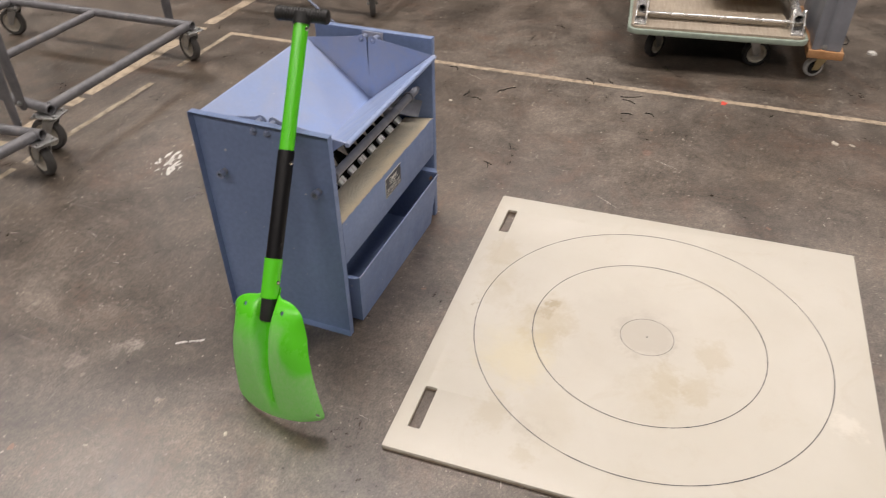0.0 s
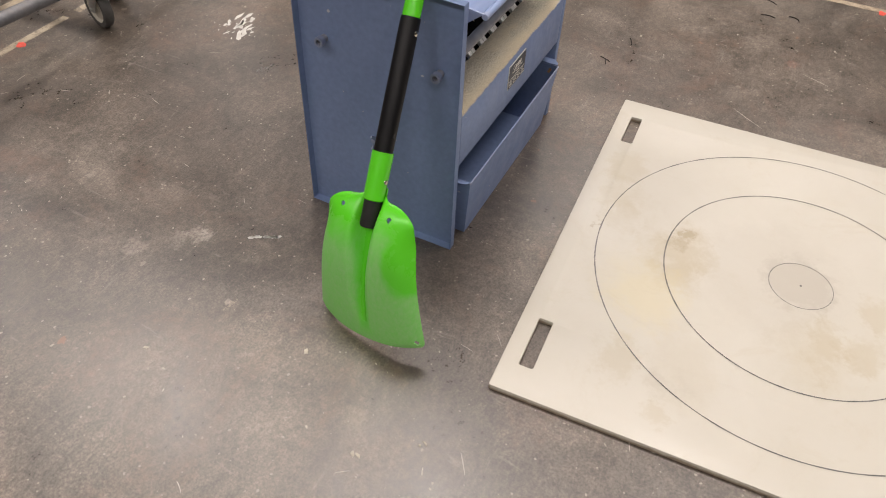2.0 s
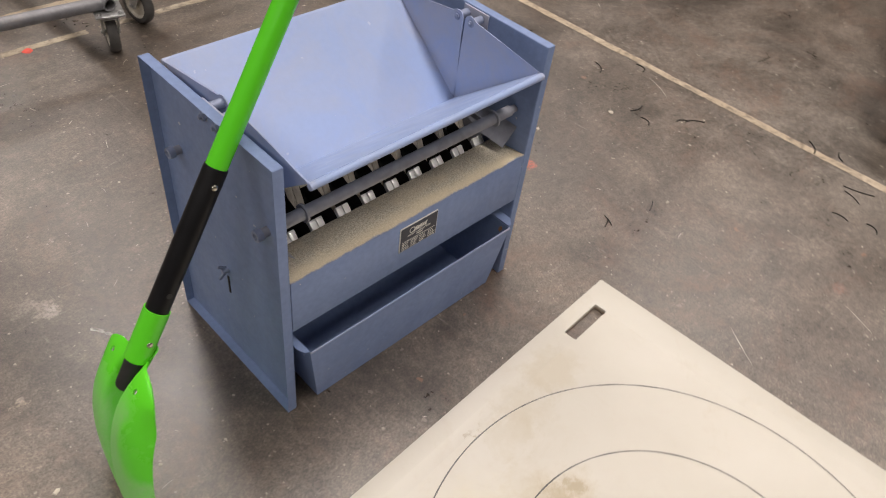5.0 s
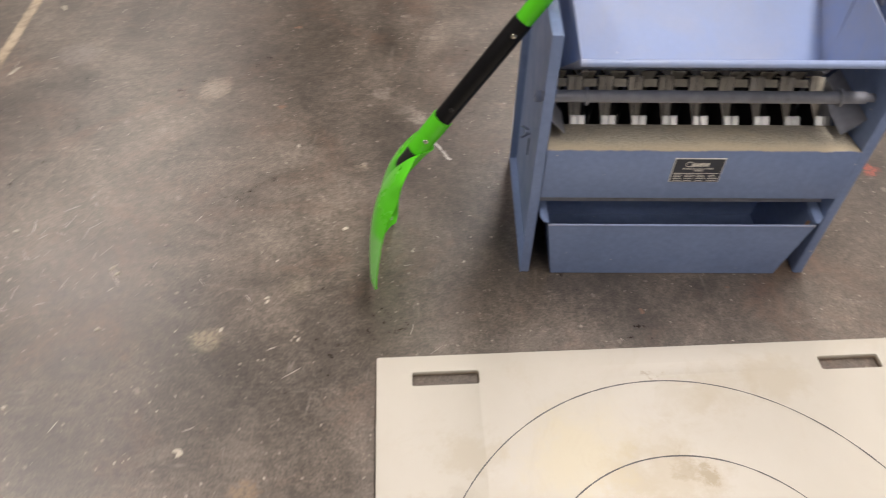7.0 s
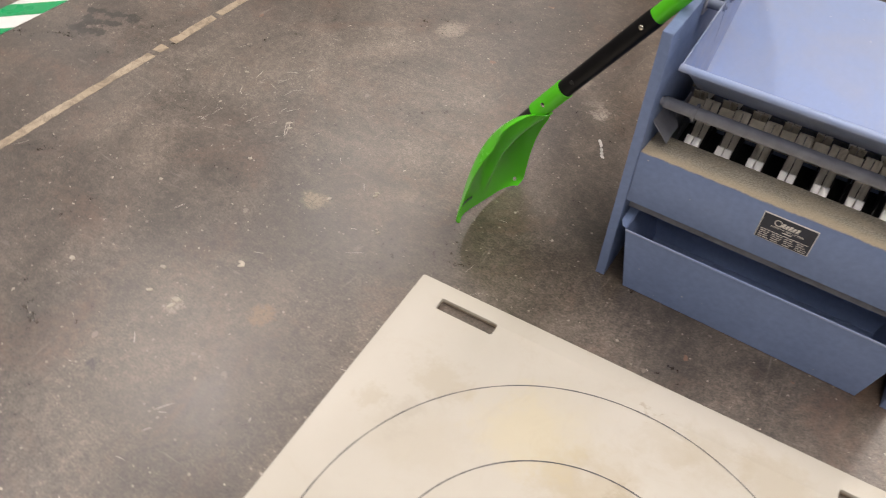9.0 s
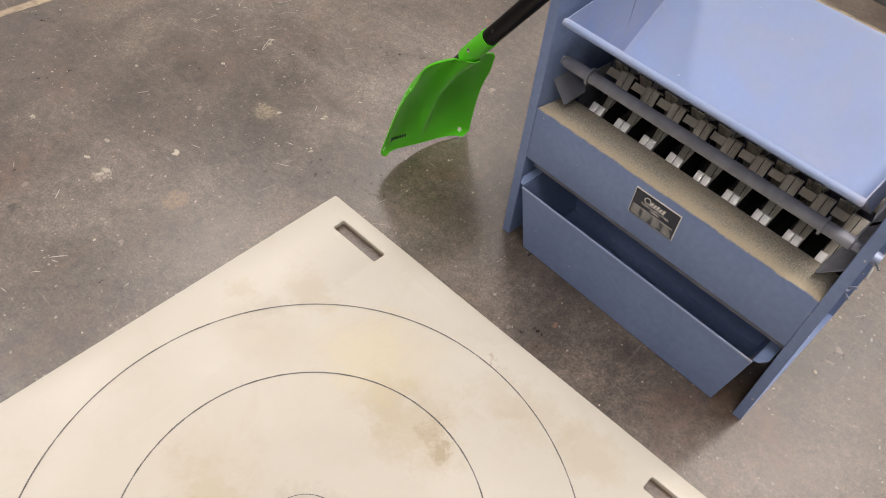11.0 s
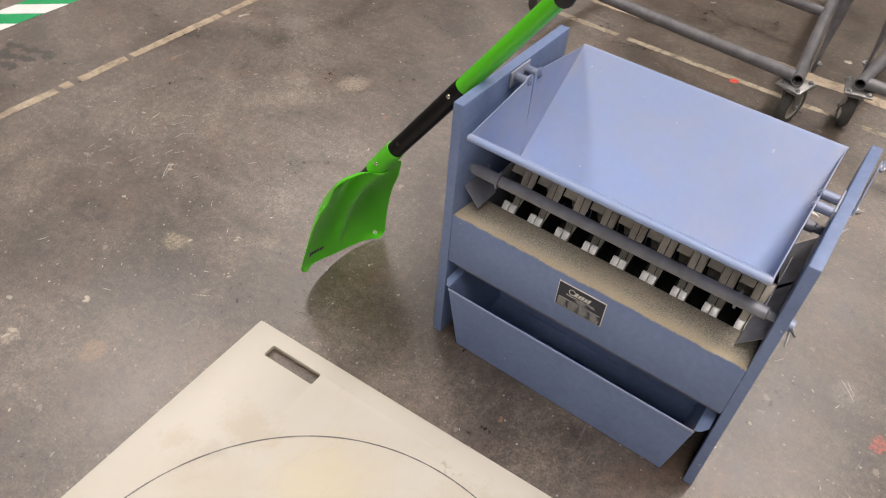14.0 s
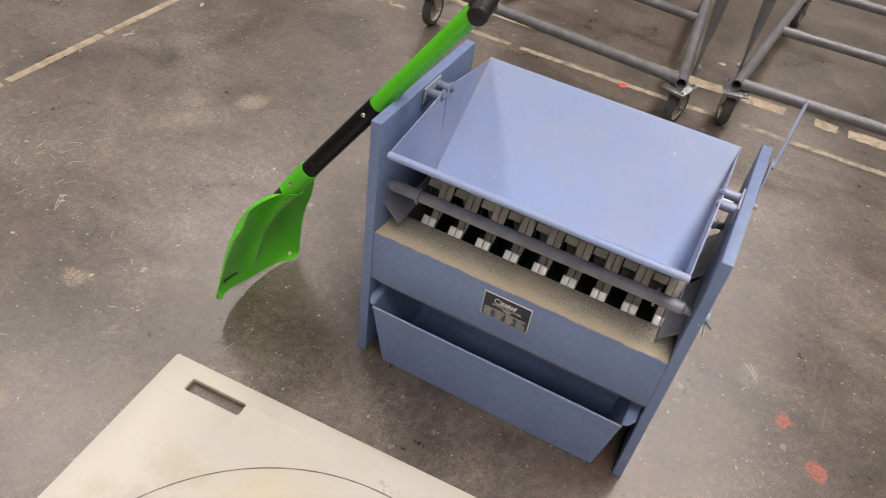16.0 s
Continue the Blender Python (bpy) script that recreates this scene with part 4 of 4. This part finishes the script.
def lettered(text, x, z, size, width):
    """A line of raised print, centred on x."""
    cu = bpy.data.curves.new("print", "FONT")
    cu.body, cu.size, cu.extrude, cu.align_x = text, size, 0.0002, "CENTER"
    cu.resolution_u = 2
    scrap = bpy.data.objects.new("scrap", cu)
    me = bpy.data.meshes.new_from_object(scrap)
    bpy.data.objects.remove(scrap)
    wide = max(v.co.x for v in me.vertices) - min(v.co.x for v in me.vertices)
    for v in me.vertices:
        v.co = Vector((x + v.co.x * width / wide, -0.0019 - v.co.z, z + v.co.y))
    me.materials.append(PLATE_CREAM)
    ob = new("print", me)
    ob.parent = plate
    tagged(ob)


lettered("PORTA-SPLITTER", 0.2745, 0.2793, 0.0052, 0.052)
printed(0.2680, 0.2830, 0.2755, 0.2770)
rng = random.Random(3)
for row in range(5):
    z = 0.2712 - row * 0.0041
    for col in range(4) if row else range(1):
        x = 0.2365 + col * 0.0198
        end = x + (rng.uniform(0.012, 0.0165) if row else 0.0755)
        while x < end - 0.002:
            w = min(rng.uniform(0.003, 0.0065), end - x)
            printed(x, x + w, z - 0.0013, z)
            x += w + 0.0012

# release lever outside the far panel
lever = part("lever", prism([(W + 0.005, 0.225, 0.478), (W + 0.005, 0.243, 0.472), (W + 0.005, 0.300, 0.528), (W + 0.005, 0.290, 0.542)], (0.003, 0, 0), bevel=0.001), BOLT, splitter, "flat blue steel lever")
part("rod", rod((W + 0.011, 0.284, 0.528), (W + 0.020, 0.392, 0.602), 0.0028, 0.0005, 12), BOLT, lever)
for y, z in ((0.236, 0.482), (0.290, 0.530)):
    part("bolt", hexbolt((W + 0.008, y, z), (1, 0, 0), 0.0045, 0.005), ZINC, lever)
part("pivot_pin", rod((W - 0.004, 0.236, 0.482), (W + 0.006, 0.236, 0.482), 0.005), BOLT, lever)

# ---- shovel ----
# built along its own shaft: x across the blade, y out of its back, z up the shaft
axis = Vector((0.567, 0.074, 0.820)).normalized()
across = Vector((0.055, 0.991, -0.123))
across = (across - axis * across.dot(axis)).normalized()
across = Matrix.Rotation(radians(-5.1), 3, axis) @ across
out = axis.cross(across)
SHOVEL = Matrix.Translation(Vector((-0.1810, 0.0570, 0.3100)) - 0.006 * axis) @ Matrix((across, out, axis)).transposed().to_4x4()
shovel = thing("shovel", "bright green aluminium shovel with black shaft leaning on the splitter", "shovel", m=SHOVEL)


def smooth(a, b, t):
    t = min(1, max(0, (t - a) / (b - a)))
    return t * t * (3 - 2 * t)


def blade_point(u, v):
    """u: -1 to 1 across, v: 0 at the neck to 1 at the cutting edge."""
    q = 1 - min(1.0, v / 0.13)
    half = 0.030 + 0.0563 * math.sqrt(1 - q * q) + 0.0353 * v - 0.0186 * (max(0.0, v - 0.92) / 0.08) ** 2.4
    z = -0.030 - 0.2640 * v + 0.0159 * u * u * v
    bulge = 0.0276 * math.sin(math.pi * v ** 0.8) - 0.077 * v ** 1.52
    curled = 0.027 + 0.0286 * v - 0.041 * v * v
    y = bulge - curled * abs(u) ** 5.2 * smooth(-0.05, 0.3, v)
    # pressed rib that runs on from the socket and dies out above the edge
    wide = 0.0195 - 0.009 * v
    rib = math.exp(-abs(u * half / wide) ** (3.4 - 1.4 * smooth(0.1, 0.5, v)))
    y -= (0.0196 * (1 - smooth(0.40, 0.98, v)) + (0.55 * max(0.0, bulge) + 0.008 * v) * (1 - smooth(0.70, 0.96, v))) * rib
    z += 0.020 * rib * (1 - smooth(0.0, 0.16, v))
    return Vector((u * half + 0.0108 * v, y, z))


HOLES = ((-0.046, -0.0555), (0.0535, -0.0530), (-0.0976, -0.2640), (0.1095, -0.2695))


def blade_mesh():
    own = bmesh.new()
    nu, nv = 120, 128
    rows = [[own.verts.new(blade_point(-1 + 2 * i / nu, j / nv)) for i in range(nu + 1)] for j in range(nv + 1)]
    for j in range(nv):
        for i in range(nu):
            own.faces.new((rows[j][i], rows[j][i + 1], rows[j + 1][i + 1], rows[j + 1][i]))
    gone = [f for f in own.faces if any((f.calc_center_median().x - hx) ** 2 + (f.calc_center_median().z - hz) ** 2 < 0.0043 ** 2 for hx, hz in HOLES)]
    bmesh.ops.delete(own, geom=gone, context="FACES")
    bmesh.ops.recalc_face_normals(own, faces=own.faces)
    shell(own, 0.0022)
    return own


own = blade_mesh()
blade = part("blade", own, GREEN, shovel, "curved green blade, scuffed pale on its back")
low = min((SHOVEL @ v.co).z for v in blade.data.vertices)
shovel.matrix_world = Matrix.Translation((0, 0, 0.0006 - low)) @ SHOVEL
part("socket", lathe((0, 0, -0.034), (0, 0, 0.047), [(0, 0.0158), (0.02, 0.0176), (0.5, 0.0180), (1, 0.0182), (1, 0.0164), (0.5, 0.0164), (0, 0.0150)], 32, close=True), GREEN, blade)
part("shaft_plug", lathe((0, 0, -0.080), (0, 0, -0.010), [(0, 0), (0, 0.0125), (0.06, 0.0145), (1, 0.0150), (1, 0)], 28), BLACK_GRIP, blade, "black plastic plug in the socket")
shaft = part("shaft", lathe((0, 0, -0.02), (0, 0, 0.262), [(0, 0), (0, 0.0160), (0.985, 0.0163), (1, 0.0158), (1, 0)], 36), BLACK_TUBE, shovel, "satin black tube")
part("upper_shaft", rod((0, 0, 0.255), (0, 0, 0.516), 0.0148), GREEN, shovel, "bright green upper tube")
for z, r in ((0.0, 0.0180), (0.238, 0.0162), (0.500, 0.0148)):
    part("button", lathe((-r + 0.001, 0, z), (-r - 0.0022, 0, z), [(0, 0.0044), (0.5, 0.0042), (0.85, 0.0027), (1, 0)], 16), PIN, shaft, "small steel spring button")
part("button_hole", lathe((-0.0155, 0, 0.076), (-0.0168, 0, 0.076), [(0, 0.0038), (1, 0.0038), (1, 0)], 14), BLACK_GRIP, shaft)
grip_profile = [(0, 0), (0, 0.0110), (0.015, 0.0135), (0.06, 0.0152), (0.12, 0.0140)]
for i in range(14):
    s = 0.14 + 0.72 * i / 13
    grip_profile += [(s - 0.014, 0.0136), (s, 0.0146), (s + 0.014, 0.0136)]
grip_profile += [(0.88, 0.0140), (0.94, 0.0152), (0.985, 0.0135), (1, 0.0110), (1, 0)]
GRIP_DIR = Vector((0.931, 0.364, 0.0))
grip = part("grip", lathe(Vector((0, 0, 0.527)) - GRIP_DIR * 0.054, Vector((0, 0, 0.527)) + GRIP_DIR * 0.054, grip_profile, 24), BLACK_GRIP, shovel, "ribbed black T-shaped grip")
part("socket", lathe((0, 0, 0.508), (0, 0, 0.530), [(0, 0.0150), (0, 0.0172), (1, 0.0180), (1, 0)], 24), BLACK_GRIP, grip)
# print near the lower corner on the hollow side
x = -0.080
for w in (0.0080, 0.0058, 0.0062, 0.0056, 0.0074, 0.0064, 0.0064):
    u = (x + w / 2 - 0.0098) / 0.118
    c = blade_point(u, 0.90)
    dv = (blade_point(u, 0.935) - blade_point(u, 0.865)).normalized()
    du = (blade_point(u + 0.04, 0.90) - blade_point(u - 0.04, 0.90)).normalized()
    nn = du.cross(dv)
    nn = nn if nn.y < 0 else -nn
    hgt = 0.0050 if w > 0.0078 else 0.0036
    pts = [c + nn * 0.0030 + du * a * w * 0.30 + dv * b * hgt for a, b in ((-1, -1), (1, -1), (1, 1), (-1, 1))]
    part("print", prism(pts, nn * 0.0004), DARK_MARK, blade, "dark printed mark")
    x += w


# ---- carts on castors ----
def castor(parent, x, y, top, wheel_r, turn, tyre=RUBBER, fork_m=ZINC, wide=0.027, plate=0.046, hub_m=HUB):
    """A swivel castor under the height top; its wheel trails towards turn degrees."""
    m = pose(x, y, 0, 0, 0, turn)
    off = wheel_r * 0.45
    bm = box(-plate, plate, -plate * 0.8, plate * 0.8, top - 0.005, top, 0.001)
    for sx in (-1, 1):
        for sy in (-1, 1):
            hexbolt((sx * plate * 0.75, sy * plate * 0.55, top), (0, 0, 1), 0.006, 0.006, bm)
    lathe((0, 0, top - 0.022), (0, 0, top - 0.005), [(0, 0), (0, 0.020), (0.4, 0.026), (1, 0.026), (1, 0)], 20, bm)
    bm.transform(m)
    body = part("castor", bm, fork_m, parent, "swivel castor with zinc fork")
    own = bmesh.new()
    for s in (-1, 1):
        y0 = s * (wide / 2 + 0.005)
        prism([(-0.022, y0, top - 0.020), (0.020, y0, top - 0.020), (off + 0.012, y0, wheel_r - 0.008), (off - 0.012, y0, wheel_r - 0.008)], (0, s * 0.003, 0), own)
    box(-0.022, 0.020, -wide / 2 - 0.008, wide / 2 + 0.008, top - 0.023, top - 0.019, 0.001, own)
    rod((off, -wide / 2 - 0.012, wheel_r), (off, wide / 2 + 0.012, wheel_r), 0.005, 0.001, 12, own)
    own.transform(m)
    part("fork", own, fork_m, body)
    w = wide / 2
    p0, p1 = Vector((off, -w, wheel_r)), Vector((off, w, wheel_r))
    prof = [(0, wheel_r * 0.70), (0, wheel_r * 0.90), (0.15, wheel_r * 0.97), (0.5, wheel_r), (0.85, wheel_r * 0.97), (1, wheel_r * 0.90), (1, wheel_r * 0.70)]
    bm = lathe(p0, p1, prof, 32, close=True)
    bm.transform(m)
    part("tyre", bm, tyre, body, "worn rubber tyre")
    bm = lathe(p0, p1, [(0.1, 0), (0.05, wheel_r * 0.22), (0.2, wheel_r * 0.24), (0.25, wheel_r * 0.58), (0.06, wheel_r * 0.70), (0.94, wheel_r * 0.70), (0.75, wheel_r * 0.58), (0.8, wheel_r * 0.24), (0.95, wheel_r * 0.22), (0.9, 0)], 28)
    bm.transform(m)
    part("hub", bm, hub_m, body)


PR, PZ = 0.0168, 0.152


def pipe_cart(label, m, length, depth, cross, turns, taper=(0.0, 0.0)):
    """A low cart of welded pipe; its near corner is at the origin, it runs along +x and +y. taper: how far the side rails draw in at the back."""
    cart = thing("pipe_cart", label, "cart", "pipe carts", m)
    part("rail", pipe((0.012, 0, PZ), (length - 0.012, 0, PZ), PR), CART, cart)
    part("rail", pipe((taper[0] + 0.012, depth, PZ), (length - taper[1] - 0.012, depth, PZ), PR), CART, cart)
    k = cross / depth
    part("rail", pipe((taper[0] * k + 0.012, cross, PZ), (length - taper[1] * k - 0.012, cross, PZ), PR * 0.92), CART, cart)
    backs = (taper[0], length - taper[1])
    for x, xb in zip((0, length), backs):
        d = Vector((xb - x, depth, 0)).normalized()
        part("side_rail", pipe(Vector((x, 0, PZ)) - d * 0.020, Vector((xb, depth, PZ)) + d * 0.03, PR), CART, cart)
    for (x, y), turn, s in zip(((0, 0), (length, 0), (backs[0], depth), (backs[1], depth)), turns, (1, -1, 1, -1)):
        castor(cart, x, y, PZ - PR - 0.001, 0.058, turn)
        yy = y + (0.095 if y == 0 else -0.095)
        xx = x - s * 0.0195 + (0.11 * s * 0.095 if y == 0 else 0)
        # upright: a pipe flattened and bolted at its foot
        own = bmesh.new()
        rings = []
        for z, a, b in ((PZ - 0.016, 0.004, 0.010), (PZ - 0.006, 0.004, 0.019), (PZ + 0.05, 0.0045, 0.023), (PZ + 0.13, 0.012, 0.020), (PZ + 0.20, PR, PR), (1.45, PR, PR)):
            rings.append([own.verts.new((xx + a * math.cos(2 * math.pi * i / 20), yy + b * math.sin(2 * math.pi * i / 20), z)) for i in range(20)])
        for q, r in zip(rings, rings[1:]):
            for i in range(20):
                own.faces.new((q[i], q[(i + 1) % 20], r[(i + 1) % 20], r[i]))
        own.faces.new(rings[0])
        own.faces.new(rings[-1])
        post = part("upright", own, CART, cart, "dark grey upright flattened at its bolted foot")
        part("bolt", hexbolt((xx - s * 0.0045, yy, PZ + 0.01), (-s, 0, 0), 0.0075, 0.007), ZINC, post)
    return cart


pipe_cart("grey steel pipe cart on castors standing beside the floor line", pose(0.458, 1.330, 0, 0, 0, 1.6), 0.775, 0.92, 0.47, (100, 70, 80, 100), (0.12, 0.0))
# the neighbour runs the other way from its corner
pipe_cart("grey steel pipe cart on castors beside the other cart", pose(-0.551, 1.307, 0, 0, 0, -5.2), 0.868, 0.85, 0.45, (95, 80, 80, 100), (0.0, 0.17))
pipe_cart("grey steel pipe cart on castors farther off in the hall", pose(1.935, 0.875, 0, 0, 0, 2.0), 0.80, 0.80, 0.45, (25, 80, 80, 100))

# ---- platform truck ----
truck = thing("platform_truck", "plywood platform truck with green bumper and folded chrome handle", "platform truck", m=pose(1.745, -0.318, 0, 0, 0, -82.0))
TL, TD, TZ = 0.662, 0.92, 0.145


def rounded(x0, x1, y0, y1, r, z):
    out = []
    for cx, cy, a0 in ((x1 - r, y1 - r, 0), (x0 + r, y1 - r, 90), (x0 + r, y0 + r, 180), (x1 - r, y0 + r, 270)):
        for i in range(7):
            a = radians(a0 + i * 15)
            out.append((cx + r * math.cos(a), cy + r * math.sin(a), z))
    return out


part("deck", prism(rounded(0.012, TL - 0.012, 0.012, TD, 0.03, TZ + 0.004), (0, 0, 0.030), bevel=0.002), DECK, truck, "worn plywood deck")
bm = prism(rounded(0, TL, 0, TD + 0.01, 0.042, TZ + 0.004), (0, 0, 0.021), bevel=0.004)
part("bumper", bm, BUMPER, truck, "pale green rubber bumper strip")
for x, turn in ((0.105, 55), (TL - 0.175, 12)):
    castor(truck, x, 0.150, TZ - 0.001, 0.054, turn, BLACK_GRIP, ZINC, 0.03)
    castor(truck, x, TD - 0.15, TZ - 0.001, 0.056, 90, BLACK_GRIP, ZINC, 0.03)
handle = part("handle", rod((0.05, 0.092, TZ + 0.062), (TL - 0.05, 0.092, TZ + 0.062), 0.0055), CHROME, truck, "chrome cross rod of the folding handle")
for x, s in ((0.045, 1), (TL - 0.045, -1)):
    own = box(x - 0.022, x + 0.022, 0.024, 0.10, TZ + 0.034, TZ + 0.041, 0.001)
    for q in (-0.022, 0.018):
        prism([(x + q, 0.040, TZ + 0.036), (x + q, 0.125, TZ + 0.036), (x + q, 0.125, TZ + 0.100), (x + q, 0.090, TZ + 0.112), (x + q, 0.046, TZ + 0.066)], (0.004, 0, 0), own)
    hexbolt((x, 0.042, TZ + 0.040), (0, 0, 1), 0.009, 0.006, own)
    part("bracket", own, CHROME, handle, "chrome hinge bracket")
    part("arm", pipe((x, 0.066, TZ + 0.084), (x, TD - 0.05, TZ + 0.110), 0.0165, 0.002), CHROME, handle, "folded handle tube")
part("crossbar", rod((0.045, TD - 0.05, TZ + 0.110), (TL - 0.045, TD - 0.05, TZ + 0.110), 0.0145), CHROME, handle)
panel = tagged(new("grey_panel", mesh_of("grey_panel", box(0.075, TL - 0.075, 0.105, 0.55, TZ + 0.036, TZ + 0.054, 0.002), DECK)), "worn plywood panel lying on the platform truck", "panel")
panel.matrix_world = pose(1.745, -0.318, 0, 0, 0, -82.0)
lid = prism(rounded(0.30, 0.62, 0.17, 0.5, 0.07, TZ + 0.125), (0, 0, 0.012), bevel=0.003)
lid = tagged(new("cream_lid", mesh_of("cream_lid", lid, CREAM)), "cream plastic lid lying on the folded truck handle", "lid")
lid.matrix_world = pose(1.745, -0.318, 0, 0, 0, -82.0)

# ---- wrapped rack on castors beside the truck ----
rack = thing("wrapped_rack", "rack under grey plastic sheet on an orange wooden base with castors", "rack", m=pose(1.868, -0.978, 0, 0, 0, -86.0))
part("base", box(0, 0.125, 0.0, 0.50, 0.098, 0.128, 0.002), PLANK, rack, "orange wooden base plank")


def sheet_mesh():
    """Hanging plastic: a box with soft folds."""
    own = bmesh.new()
    n, m = 44, 22
    g = random.Random(8)
    ph = [g.uniform(0, 6.28) for _ in range(6)]
    rings = []
    for j in range(m + 1):
        z = 0.129 + 1.1 * j / m
        ring = []
        for i in range(n):
            s = 4 * i / n
            k, f = int(s), s - int(s)
            x, y = ((f, 0), (1, f), (1 - f, 1), (0, 1 - f))[k]
            bulge = 0.004 * math.sin(9 * s + ph[0] + 2 * z) + 0.003 * math.sin(17 * s + ph[1] - 3 * z)
            dx, dy = ((0, -1), (1, 0), (0, 1), (-1, 0))[k]
            ring.append(own.verts.new((0.012 + x * 0.106 + dx * bulge, 0.012 + y * 0.47 + dy * bulge, z)))
        rings.append(ring)
    for q, r in zip(rings, rings[1:]):
        for i in range(n):
            own.faces.new((q[i], q[(i + 1) % n], r[(i + 1) % n], r[i]))
    own.faces.new(rings[-1])
    own.faces.new(rings[0])
    return own


part("cover", sheet_mesh(), WRAP, rack, "grey plastic sheet hanging in folds")
part("bolt", hexbolt((0.05, -0.004, 0.146), (0, -1, 0), 0.008, 0.005), ZINC, rack)
castor(rack, 0.062, 0.08, 0.097, 0.038, 200, RUBBER_PALE, BRASSY, 0.024, 0.034, BLACK_GRIP)
castor(rack, 0.062, 0.42, 0.097, 0.038, 120, RUBBER_PALE, BRASSY, 0.024, 0.034, BLACK_GRIP)
